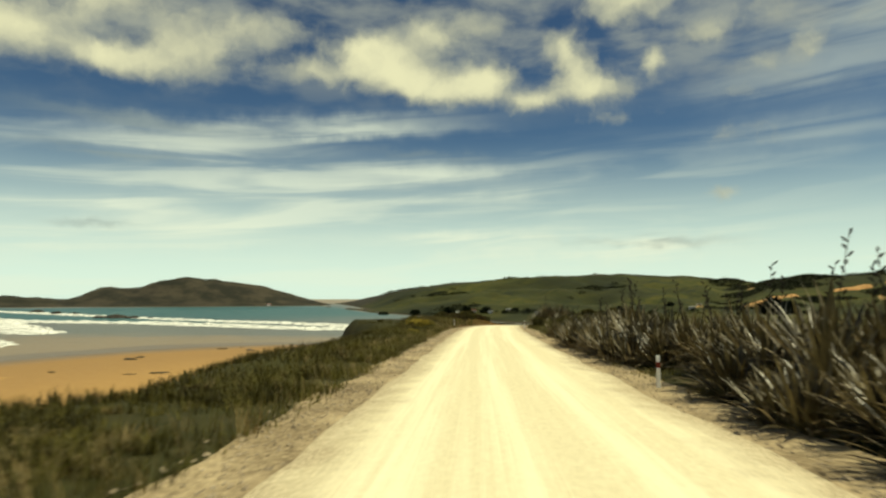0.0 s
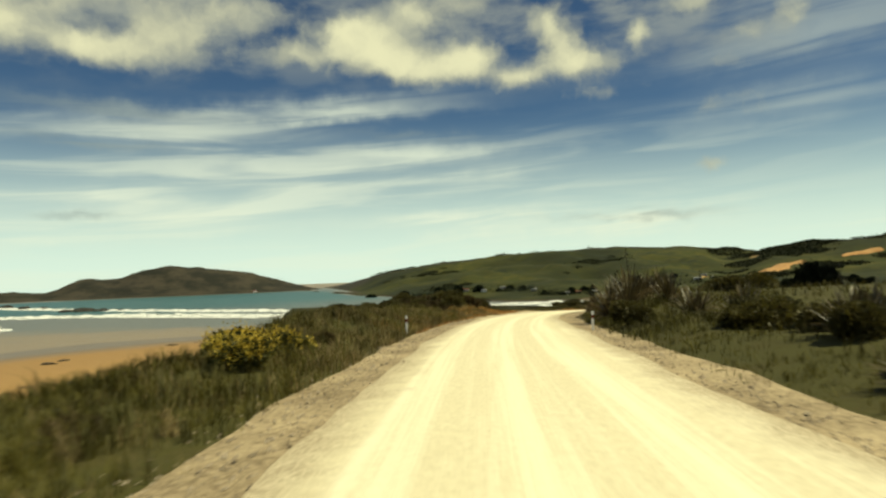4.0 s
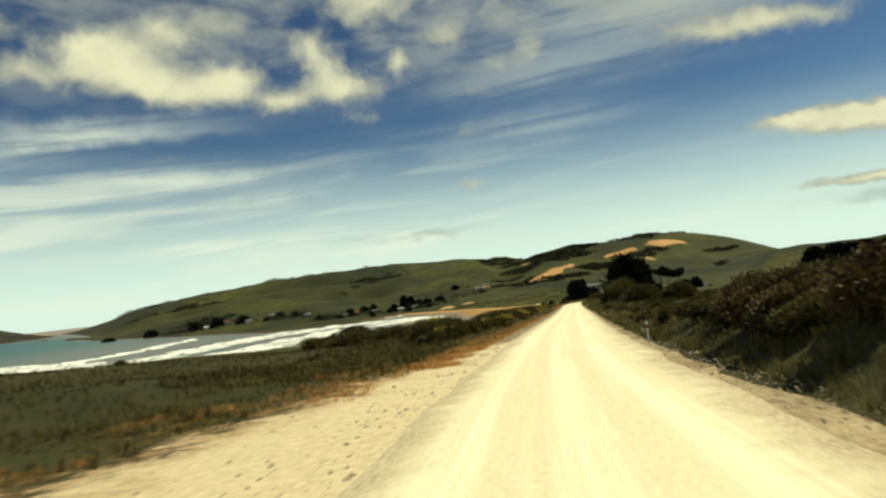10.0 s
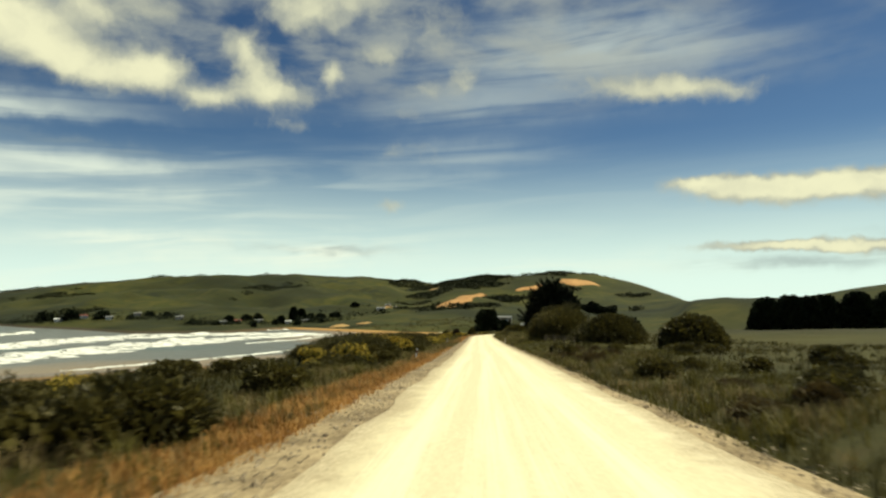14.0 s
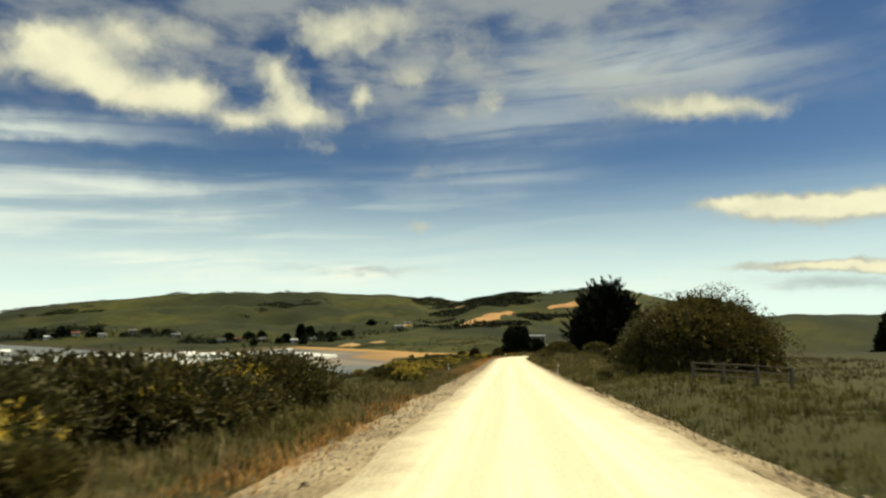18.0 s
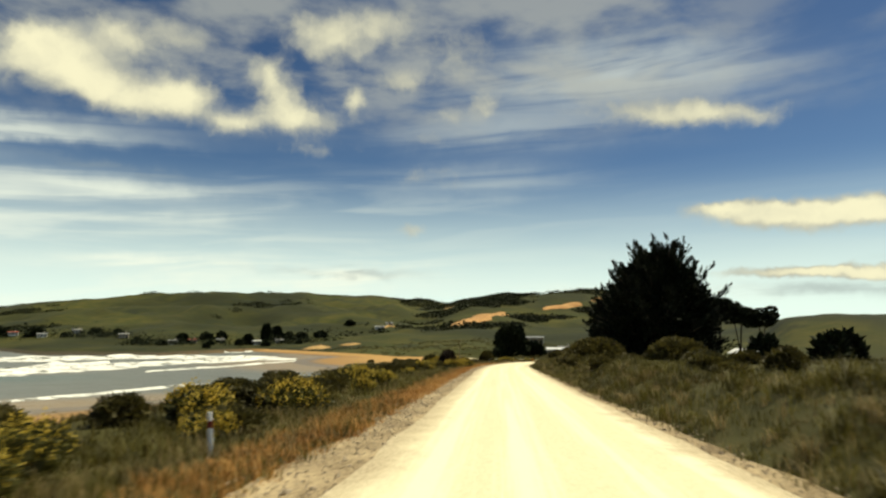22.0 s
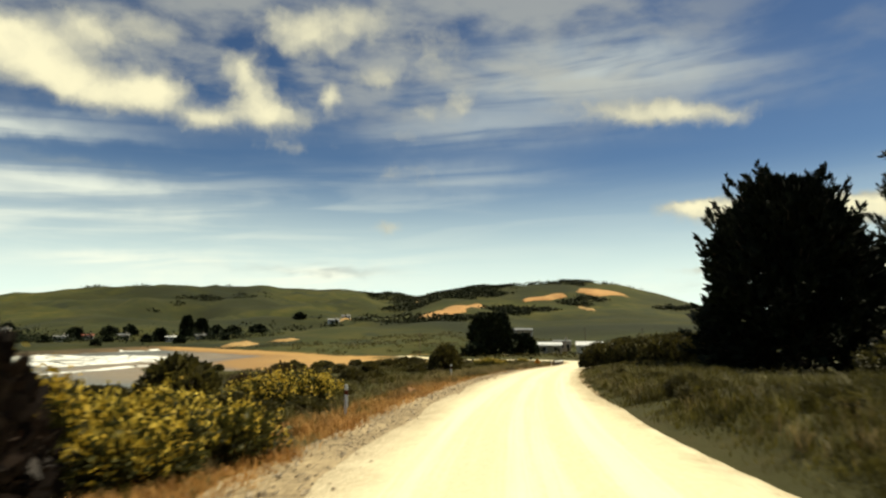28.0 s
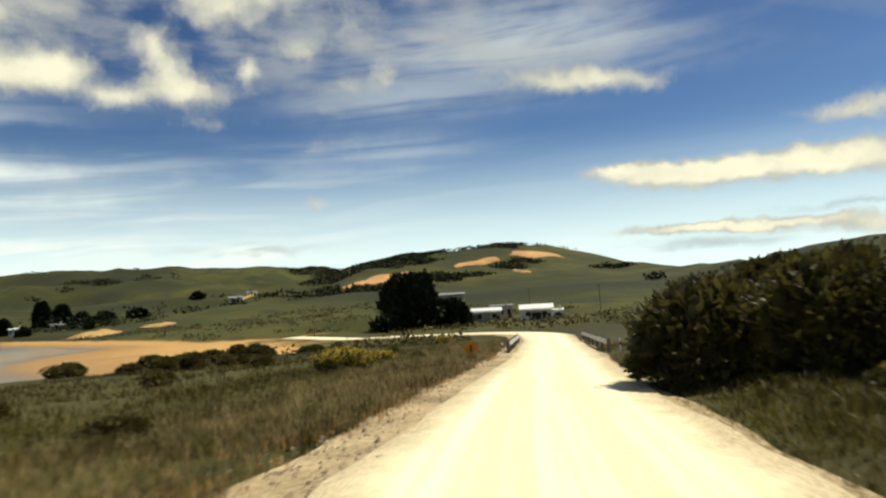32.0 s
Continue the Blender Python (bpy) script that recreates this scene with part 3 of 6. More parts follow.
DARKBUSH = leafy("dark_red_leaf", (0.012, 0.008, 0.006), (0.042, 0.027, 0.019))
GORSE = leafy("gorse_leaf", (0.026, 0.027, 0.008), (0.112, 0.104, 0.024))
PETAL = leafy("yellow_petal", (0.46, 0.30, 0.03), (0.72, 0.55, 0.10))
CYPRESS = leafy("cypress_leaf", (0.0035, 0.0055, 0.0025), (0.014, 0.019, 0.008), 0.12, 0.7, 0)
FARLEAF = leafy("far_leaf", (0.006, 0.009, 0.004), (0.028, 0.036, 0.014), 0.12, 0.7, 0)
HILLSCRUB = leafy("hill_scrub_leaf", (0.010, 0.013, 0.005), (0.040, 0.044, 0.014), 0.12, 0.7, 0)
BARK = speckled("bark", (0.035, 0.027, 0.018), (0.12, 0.095, 0.07), 9, 0.9, 0.02)
GRASS = leafy("grass_blade", (0.026, 0.024, 0.005), (0.172, 0.148, 0.031), 0.2, 0.6)
# darker grass: the seaward bank's shade is put into its colour
GRASS_DARK_SHADED = leafy("grass_dark_shaded", (0.0180, 0.0158, 0.0037), (0.1125, 0.0915, 0.0180), 0.2, 0.6)
DRY = leafy("dry_grass", (0.28, 0.125, 0.034), (0.60, 0.34, 0.11), 0.2, 0.7)
STRAW = leafy("straw_grass", (0.1275, 0.0935, 0.0425), (0.3740, 0.2805, 0.1275), 0.2, 0.7)
STONE = speckled("grey_stone", (0.16, 0.12, 0.075), (0.50, 0.41, 0.29), 6, 0.9, 0.03, 0.5, island=0.5)
ROCK = speckled("sea_rock", (0.018, 0.016, 0.014), (0.07, 0.062, 0.05), 1.2, 0.85, 0.2)
WEED = speckled("seaweed", (0.02, 0.014, 0.008), (0.06, 0.04, 0.02), 4, 0.7)
WHITE = speckled("white_plastic", (0.72, 0.72, 0.68), (0.84, 0.84, 0.80), 3, 0.45, 0, 2.0, 0.4)
RED = speckled("red_band", (0.11, 0.02, 0.012), (0.20, 0.035, 0.02), 8, 0.5)
REFLECT = speckled("pale_reflector", (0.60, 0.60, 0.62), (0.80, 0.80, 0.80), 30, 0.25)
WOOD = speckled("grey_wood", (0.05, 0.04, 0.03), (0.20, 0.165, 0.12), 12, 0.85, 0.01)
DARKWOOD = speckled("dark_wood", (0.012, 0.010, 0.008), (0.05, 0.04, 0.03), 12, 0.85, 0.01)
STEEL = speckled("galvanised_rail", (0.34, 0.34, 0.33), (0.55, 0.55, 0.53), 10, 0.45)
ORANGE = speckled("orange_board", (0.70, 0.22, 0.01), (0.85, 0.34, 0.02), 6, 0.5)
WALL_W = speckled("white_weatherboard", (0.62, 0.61, 0.57), (0.82, 0.81, 0.77), 3, 0.7)
WALL_B = speckled("beige_wall", (0.38, 0.33, 0.25), (0.52, 0.46, 0.36), 3, 0.8)
ROOF_W = speckled("pale_iron_roof", (0.60, 0.60, 0.58), (0.80, 0.80, 0.78), 2, 0.4, spec=0.5)
ROOF_G = speckled("grey_iron_roof", (0.14, 0.14, 0.14), (0.28, 0.28, 0.27), 2, 0.5, spec=0.4)
ROOF_R = speckled("red_iron_roof", (0.17, 0.05, 0.03), (0.28, 0.09, 0.06), 2, 0.5)
EARTH = speckled("bare_earth", (0.30, 0.15, 0.055), (0.52, 0.31, 0.13), 0.12, 0.95, 0.3, 0.02)
SANDM = speckled("dune_sand", (0.26, 0.16, 0.065), (0.44, 0.29, 0.125), 0.8, 0.95, 0.05, 0.1)
BLACK = speckled("dark_paint", (0.01, 0.01, 0.01), (0.03, 0.03, 0.03), 5, 0.5)


def glass_build(k, p):
    return {"Base Color": (0.02, 0.025, 0.03, 1), "Roughness": 0.08, "Specular IOR Level": 0.6}


PANE = material("window_glass", glass_build)


# ---- building helpers ----
def part(name, bm, mat, parent=None, label=""):
    me = bpy.data.meshes.new(name)
    bm.to_mesh(me)
    bm.free()
    me.materials.append(mat)
    ob = new(name, me)
    ob.parent = parent
    return tagged(ob, label=label)


def box_bm(w, d, h, at_=(0, 0, 0), bevel=0.0, turn=None, bm=None):
    """A box standing on at_ (its base's middle)."""
    bm = bm or bmesh.new()
    m = Matrix.Translation(at_) @ (turn or Matrix()) @ Matrix.Translation((0, 0, h / 2)) @ Matrix.Diagonal((w, d, h, 1))
    got = bmesh.ops.create_cube(bm, size=1, matrix=m)
    if bevel:
        edges = list({e for v in got["verts"] for e in v.link_edges})
        bmesh.ops.bevel(bm, geom=edges, offset=bevel, segments=2, profile=0.5, affect="EDGES")
    return bm


def tube(points, radii, sides=6):
    """Vertices and quads of a bent tapering tube."""
    pts, out = np.asarray(points, float), []
    way = np.gradient(pts, axis=0)
    way /= np.linalg.norm(way, axis=1)[:, None] + 1e-9
    ref = np.array([0.31, 0.17, 0.93]) if abs(way[0, 2]) < 0.9 else np.array([1.0, 0.1, 0])
    a = np.cross(way, ref)
    a /= np.linalg.norm(a, axis=1)[:, None]
    b = np.cross(way, a)
    ang = np.linspace(0, 2 * np.pi, sides, endpoint=False)
    ring = np.cos(ang)[None, :, None] * a[:, None] + np.sin(ang)[None, :, None] * b[:, None]
    v = (pts[:, None] + ring * np.asarray(radii)[:, None, None]).reshape(-1, 3)
    n = len(pts)
    i = np.arange((n - 1) * sides).reshape(n - 1, sides)
    j = i - np.arange(sides) + (np.arange(sides) + 1) % sides
    return v, np.stack([i, j, j + sides, i + sides], -1).reshape(-1, 4)


def joined(pieces):
    v, f, n = [], [], 0
    for a, b in pieces:
        v.append(a), f.append(np.asarray(b) + n)
        n += len(a)
    return np.vstack(v), np.vstack(f)


def leaves(rng, at_, size, up=0.3, long=1.6, droop=0.0, out=None):
    """A quad for each place: a small leaf or twig tuft, turned at random; out: the ways it leans towards."""
    n = len(at_)
    d = rng.normal(size=(n, 3))
    if out is not None:
        d = d * 0.55 + out * 1.1
    d[:, 2] += up
    d /= np.linalg.norm(d, axis=1)[:, None]
    w = np.cross(d, rng.normal(size=(n, 3)))
    w /= np.linalg.norm(w, axis=1)[:, None] + 1e-9
    s = size * rng.uniform(0.6, 1.4, (n, 1))
    tip = at_ + d * s * long
    tip[:, 2] -= droop * s[:, 0]
    mid = at_ + d * s * long * 0.5
    v = np.stack([at_ - w * s * 0.12, mid - w * s * 0.42, tip, mid + w * s * 0.42], 1)
    return v.reshape(-1, 3), np.arange(4 * n).reshape(n, 4)


def blades(rng, xyz, length, width, lean=0.45):
    """Bent grass blades: a quad and a tip each."""
    n = len(xyz)
    a = rng.uniform(0, 6.283, n)
    l = length * rng.uniform(0.5, 1.25, n)
    k = lean * rng.uniform(0.2, 1.6, n)
    way = np.stack([np.cos(a), np.sin(a), 0 * a], 1)
    side = np.stack([-np.sin(a), np.cos(a), 0 * a], 1) * (width * rng.uniform(0.6, 1.4, n))[:, None]
    up = np.array([0, 0, 1.0])
    mid = xyz + way * (k * l * 0.35)[:, None] + up * (l * 0.62)[:, None]
    tip = xyz + way * (k * l)[:, None] + up * (l * (1 - 0.25 * k))[:, None]
    v = np.stack([xyz - side, xyz + side, mid + side * 0.7, mid - side * 0.7, tip], 1).reshape(-1, 3)
    i = np.arange(n)[:, None] * 5
    q = i + np.array([[0, 1, 2, 3]])
    t = i + np.array([[3, 2, 4, 4]])
    return v, np.vstack([q, t])


def quads_object(name, pieces, mat, parent=None, label="", smooth=False):
    v, f = joined(pieces) if isinstance(pieces, list) else pieces
    bad = f[:, 2] == f[:, 3]
    if bad.any():
        me = bpy.data.meshes.new(name)
        quad, tri = f[~bad], f[bad][:, :3]
        loops = np.r_[quad.ravel(), tri.ravel()]
        starts = np.r_[np.arange(len(quad)) * 4, len(quad) * 4 + np.arange(len(tri)) * 3]
        me.vertices.add(len(v)), me.loops.add(len(loops)), me.polygons.add(len(starts))
        me.vertices.foreach_set("co", np.asarray(v, np.float32).ravel())
        me.loops.foreach_set("vertex_index", loops.astype(np.int32))
        me.polygons.foreach_set("loop_start", starts.astype(np.int32))
        me.update(calc_edges=True)
        me.materials.append(mat)
        ob = new(name, me)
        ob.parent = parent
        return tagged(ob, label=label)
    return mesh_object(name, v, f, mat, parent, smooth, label)


def empty(name, label, category, group=""):
    return tagged(new(name), label, category, group)


def land(s, u):
    """World place on the land at road coordinates."""
    xy = at(np.asarray(s, float), np.asarray(u, float))
    z = height(xy[..., 0], xy[..., 1], np.asarray(s, float), np.asarray(u, float), on_line(np.asarray(s, float))[0][..., 2])
    return np.concatenate([xy, z[..., None]], -1)


def ground_at(x, y):
    return float(height(np.array([x]), np.array([y]))[0])


def spot(s, u, turn=0.0, scale=1.0, sink=0.05, sz=None):
    p = land(np.array([s]), np.array([u]))[0]
    return Matrix.Translation((p[0], p[1], p[2] - sink)) @ Matrix.Rotation(turn, 4, "Z") @ Matrix.Diagonal((scale, scale, sz or scale, 1))


def put(ob, m):
    """Set a thing up at a pose that may hold a scale."""
    ob.matrix_basis = m
    return ob


def copies(models, rng, places, base_scale=(0.8, 1.25)):
    """Copies of the model things at road coordinates (s, u, scale)."""
    for s, u, k in places:
        ob = models[rng.integers(len(models))]
        q = copy_thing(ob, Matrix())
        f = k * rng.uniform(*base_scale)
        q.matrix_basis = spot(s, u, rng.uniform(0, 6.28), f, 0.06 * k, f * rng.uniform(0.85, 1.15))


def away(models):
    """Drop the models once copied."""
    for ob in models:
        for o in (*ob.children_recursive, ob):
            bpy.data.objects.remove(o)


# ---- plants ----
def make_bush(rng, leaf, name, label, category, wide=1.2, high=1.1, n=2700, size=0.074, flower=0, group="roadside scrub", lumps=7, dome=0.0):
    """A shrub: stems, a lumpy crown of small leaves, and flower tufts if any."""
    bush = empty(name, label, category, group)
    stems = []
    for k in range(6):
        a = rng.uniform(0, 6.28)
        e = np.array([math.cos(a) * wide * 0.5, math.sin(a) * wide * 0.5, high * 0.75])
        p = np.linspace(0, 1, 5)[:, None] * e
        p[:, :2] += rng.normal(size=(5, 2)) * 0.04 * wide * np.linspace(0, 1, 5)[:, None]
        stems.append(tube(p, np.linspace(0.035, 0.012, 5) * wide, 5))
    quads_object("stemwork", stems, BARK, bush)
    pts, outs = [], []
    for k in range(lumps):
        a, r = rng.uniform(0, 6.28), wide * math.sqrt(rng.uniform(0, 1)) * 0.62
        c = np.array([math.cos(a) * r, math.sin(a) * r, high * rng.uniform(0.35, 0.68) * (1 - dome * (r / wide) ** 2)])
        rad = np.array([wide * 0.48, wide * 0.48, high * 0.36]) * rng.uniform(0.75, 1.2)
        d = rng.normal(size=(n // lumps, 3))
        d /= np.linalg.norm(d, axis=1)[:, None]
        q = c + d * rad * rng.uniform(0.72, 1.05, (len(d), 1))
        pts.append(q), outs.append(d)
    pts, outs = np.vstack(pts), np.vstack(outs)
    ok = pts[:, 2] > 0.02
    pts, outs = pts[ok], outs[ok]
    d = rng.normal(size=(420, 3))
    d /= np.linalg.norm(d, axis=1)[:, None]
    inner = d * np.array([wide * 0.62, wide * 0.62, high * 0.34]) + np.array([0, 0, high * 0.40])
    quads_object("foliage", [leaves(rng, pts, size, 0.35, 1.7, 0.0, outs), leaves(rng, inner, size * 2.6 * (wide * high) ** 0.3, 0.2, 1.4, 0.0, d)], leaf, bush)
    if flower:
        top = np.flatnonzero(outs[:, 2] > -0.1)
        tufts = rng.choice(top, min(flower, len(top)), replace=False)
        seeds = np.repeat(pts[tufts] + outs[tufts] * size * 1.2, 7, axis=0) + rng.normal(size=(len(tufts) * 7, 3)) * np.array([0.03, 0.03, 0.11])
        quads_object("blossom", leaves(rng, seeds, 0.050, 1.2, 1.6), PETAL, bush, "bright yellow flower tufts")
    return bush


def make_flax(rng, n=70, long=1.9):
    """A flax clump: stiff folded sword leaves from one root, some dead, and dark flower stalks."""
    flax = empty("flax_bush", "dark bronze-green flax clump with stiff sword leaves", "flax", "flax along the road")
    live, dead = [], []
    for k in range(n):
        a, lean = rng.uniform(0, 6.28), rng.uniform(0.10, 1.30) ** 1.1
        l = long * rng.uniform(0.6, 1.15)
        t = np.linspace(0, 1, 6)
        bend = lean + rng.uniform(0.0, 0.7) * t ** 2 * (0.4 + lean)
        r = np.cumsum(np.sin(bend)) * l / 6
        z = np.cumsum(np.cos(bend)) * l / 6
        root = rng.normal(size=2) * 0.16
        way, side = np.array([math.cos(a), math.sin(a)]), np.array([-math.sin(a), math.cos(a)])
        w = 0.048 * np.array([0.8, 1.0, 1.0, 0.9, 0.6, 0.06]) * rng.uniform(0.8, 1.3)
        mid = np.stack([root[0] + way[0] * r, root[1] + way[1] * r, np.maximum(z, 0.02)], 1)
        sv = np.append(side, 0.0)
        lift = np.array([0, 0, 0.35])
        v = np.stack([mid - sv * w[:, None] + lift * w[:, None], mid, mid + sv * w[:, None] + lift * w[:, None]], 1).reshape(-1, 3)
        i = np.arange(5)[:, None] * 3
        f = np.vstack([i + np.array([[0, 1, 4, 3]]), i + np.array([[1, 2, 5, 4]])])
        (dead if lean > 0.75 and rng.random() < 0.55 else live).append((v, f))
    quads_object("leaf_fan", live, FLAX, flax)
    if dead:
        quads_object("dead_leaf_skirt", dead, FLAX_DEAD, flax, "bleached dead leaves round the foot")
    for k in range(int(rng.integers(0, 2))):
        a = rng.uniform(0, 6.28)
        h = long * rng.uniform(1.15, 1.6)
        t = np.linspace(0, 1, 6)[:, None]
        p = np.hstack([math.cos(a) * 0.45 * t ** 1.5, math.sin(a) * 0.45 * t ** 1.5, h * t])
        st = quads_object("flower_stalk", [tube(p, np.linspace(0.016, 0.007, 6), 5)], STALK, flax, "dark flower stalk")
        pods = []
        for j in range(9):
            c = p[-1] * (0.62 + 0.045 * j)
            b = rng.uniform(0, 6.28)
            e = c + np.array([math.cos(b) * 0.13, math.sin(b) * 0.13, 0.12])
            pods.append(tube(np.linspace(c, e, 4), [0.006, 0.02, 0.028, 0.006], 5))
        quads_object("seed_head", pods, STALK, st)
    return flax


def crown_points(rng, n, wide, high, base, pointed=1.0):
    """Places on and in a broad crown, and the ways out of it."""
    z = rng.uniform(0, 1, n) ** 0.85
    prof = np.interp(z, [0, 0.12, 0.35, 0.6, 0.8, 0.93, 1.0], [0.78, 0.96, 1.0, 0.80, 0.56, 0.36, 0.16])
    prof = prof ** pointed
    a = rng.uniform(0, 6.283, n)
    lump = 1 + 0.14 * np.sin(3 * a + 9 * z) + 0.10 * np.sin(7 * a - 14 * z)
    r = wide * prof * lump * rng.uniform(0.72, 1.0, n)
    p = np.stack([np.cos(a) * r, np.sin(a) * r, base + z * (high - base)], 1)
    out = np.stack([np.cos(a), np.sin(a), 0.25 + 0.9 * z], 1)
    return p, out / np.linalg.norm(out, axis=1)[:, None]


def make_cypress(rng, wide, high, label, boughs=170, name="cypress_tree", group="dark cypresses", base=0.8, bough=3.2, leaf=CYPRESS, pointed=1.0, cat="tree", grain=1.0):
    """A great dark cypress: trunk, limbs, a dense heart, and separate boughs with side sprays that sweep out and up."""
    tree = empty(name, label, cat, group)
    t = np.linspace(0, 1, 7)[:, None]
    bend = np.hstack([0.4 * np.sin(t * 2.2), 0.3 * np.sin(t * 3.1 + 1), high * 0.85 * t])
    quads_object("trunk", [tube(bend, np.linspace(0.055, 0.010, 7) * high * 0.6, 9)], BARK, tree, smooth=True)
    roots, out = crown_points(rng, boughs, wide * 0.84, high * 0.93, base, pointed)
    limbs, pts, ways = [], [], []
    few = 1 / grain ** 1.4
    for n, (p, o) in enumerate(zip(roots, out)):
        zk = (p[2] - base) / (high - base)
        q0 = np.array([0, 0, max(0.5, p[2] * 0.6)])
        if n % 2 == 0:
            q = q0 + (p + o * bough * 0.5 - q0) * np.linspace(0, 1, 5)[:, None]
            q[:, 2] -= np.sin(np.linspace(0, 3.14, 5)) * 0.25
            limbs.append(tube(q, np.linspace(0.010, 0.0025, 5) * high, 5))
        way = o + rng.normal(size=3) * 0.16
        way[2] += 0.30 * zk - 0.12
        way /= np.linalg.norm(way)
        L = bough * rng.uniform(0.55, 1.15) * (1 - 0.25 * zk)
        side = np.cross(way, (0, 0, 1.0))
        side /= np.linalg.norm(side) + 1e-6
        m = int(60 * few)
        s = rng.uniform(-0.5, 1, (m, 1))
        c = p + way * L * s + rng.normal(size=(m, 3)) * 0.055 * bough * (1.12 - np.abs(s))
        c[:, 2] += 0.16 * L * np.maximum(s[:, 0], 0) ** 2
        pts.append(c), ways.append(np.repeat(way[None], m, 0) + np.array([0, 0, 0.3]) * np.maximum(s, 0))
        for f in range(7):
            s0 = rng.uniform(0.05, 0.92)
            d = way * 0.75 + side * rng.choice((-1, 1)) * rng.uniform(0.3, 0.8) + np.array([0, 0, rng.uniform(-0.05, 0.55)])
            d /= np.linalg.norm(d)
            l = L * 0.42 * (1.15 - s0 * 0.7) * rng.uniform(0.7, 1.2)
            m = int(26 * few)
            s = rng.uniform(0, 1, (m, 1))
            c = p + way * L * s0 + np.array([0, 0, 0.16 * L * s0 ** 2]) + d * l * s + rng.normal(size=(m, 3)) * 0.028 * bough * (1.15 - s)
            c[:, 2] += 0.25 * l * s[:, 0] ** 2
            pts.append(c), ways.append(np.repeat(d[None], m, 0) + np.array([0, 0, 0.4]) * s)
    core, o2 = crown_points(rng, int(15000 * few), wide * 0.92, high * 0.95, 0.15, pointed)
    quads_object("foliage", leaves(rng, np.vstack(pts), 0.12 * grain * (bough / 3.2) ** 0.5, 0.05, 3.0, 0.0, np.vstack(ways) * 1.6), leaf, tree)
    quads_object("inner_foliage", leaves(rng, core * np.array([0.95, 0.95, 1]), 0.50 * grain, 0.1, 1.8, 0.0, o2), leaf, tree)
    quads_object("branchwork", limbs, BARK, tree)
    return tree


def make_umbrella(rng, wide, high, label):
    """A tall thin pine: bare leaning trunks under a flat layered top."""
    tree = empty("umbrella_pine", label, "tree", "thin pines behind the cypress")
    pts, outs = [], []
    for k in range(3):
        a = 2.1 * k + rng.uniform(-0.4, 0.4)
        t = np.linspace(0, 1, 7)[:, None]
        e = np.array([math.cos(a) * wide * 0.45, math.sin(a) * wide * 0.45, high * rng.uniform(0.82, 0.92)])
        p = t ** np.array([1.6, 1.6, 1.0]) * e
        quads_object("trunk", [tube(p, np.linspace(0.17, 0.06, 7), 7)], BARK, tree, smooth=True)
        for j in range(5):
            c = e + np.array([rng.normal() * wide * 0.3, rng.normal() * wide * 0.3, rng.uniform(-0.12, 0.10) * high])
            q = rng.normal(size=(420, 3))
            q /= np.linalg.norm(q, axis=1)[:, None]
            pts.append(c + q * np.array([wide * 0.42, wide * 0.42, high * 0.045]) * rng.uniform(0.6, 1.05, (420, 1))), outs.append(q)
    quads_object("crown", leaves(rng, np.vstack(pts), 0.22, 0.2, 2.0, 0.0, np.vstack(outs)), FARLEAF, tree)
    return tree


def make_dome(rng, wide, high, leaf, label, name="coastal_tree", n=9000, size=0.26, group="wind-shorn trees", cat="tree"):
    """A low wind-shorn tree: crooked stems under a dense domed crown with hollows."""
    tree = empty(name, label, cat, group)
    stems = []
    for k in range(7):
        a = rng.uniform(0, 6.28)
        t = np.linspace(0, 1, 7)[:, None]
        p = np.hstack([np.cos(a) * wide * 0.6 * t ** 1.3, np.sin(a) * wide * 0.6 * t ** 1.3, high * 0.7 * t ** 0.8])
        p[1:] += rng.normal(size=(6, 3)) * 0.14
        stems.append(tube(p, np.linspace(0.16, 0.04, 7), 6))
    quads_object("stemwork", stems, BARK, tree, smooth=True)
    pts, outs = [], []
    lumps = 44
    for k in range(lumps):
        a, e = rng.uniform(0, 6.28), math.asin(rng.uniform(0.02, 1.0))
        d = np.array([math.cos(a) * math.cos(e), math.sin(a) * math.cos(e), math.sin(e)])
        c = d * np.array([wide * 0.74, wide * 0.74, high * 0.72]) * rng.uniform(0.80, 1.02)
        rad = rng.uniform(0.16, 0.36) * np.array([wide, wide, high * 0.9])
        q = rng.normal(size=(n // lumps, 3))
        q /= np.linalg.norm(q, axis=1)[:, None]
        p = c + q * rad * rng.uniform(0.8, 1.05, (len(q), 1))
        pts.append(p), outs.append(q * 0.7 + d * 0.6)
    d = rng.normal(size=(n // 4, 3))
    d /= np.linalg.norm(d, axis=1)[:, None]
    d[:, 2] = np.abs(d[:, 2])
    pts.append(d * np.array([wide * 0.80, wide * 0.80, high * 0.80])), outs.append(d)
    pts, outs = np.vstack(pts), np.vstack(outs)
    ok = pts[:, 2] > 0.12
    d = rng.normal(size=(n // 7, 3))
    d /= np.linalg.norm(d, axis=1)[:, None]
    d[:, 2] = np.abs(d[:, 2])
    inner = d * np.array([wide * 0.80, wide * 0.80, high * 0.80]) * rng.uniform(0.9, 1.0, (len(d), 1)) + np.array([0, 0, 0.15])
    quads_object("crown", [leaves(rng, pts[ok], size, 0.2, 1.6, 0.0, outs[ok]), leaves(rng, inner, size * 3.0, 0.1, 1.4, 0.0, d)], leaf, tree)
    return tree


rng = np.random.default_rng(11)


def along(s0, s1, n, u0, u1):
    s, u = rng.uniform(s0, s1, n), rng.uniform(u0, u1, n)
    return s, u + np.where(u > 0, (np.interp(s, *EDGE_R.T) - 4.2) * (s > 395), np.interp(s, *EDGE_L.T) + 2.55)


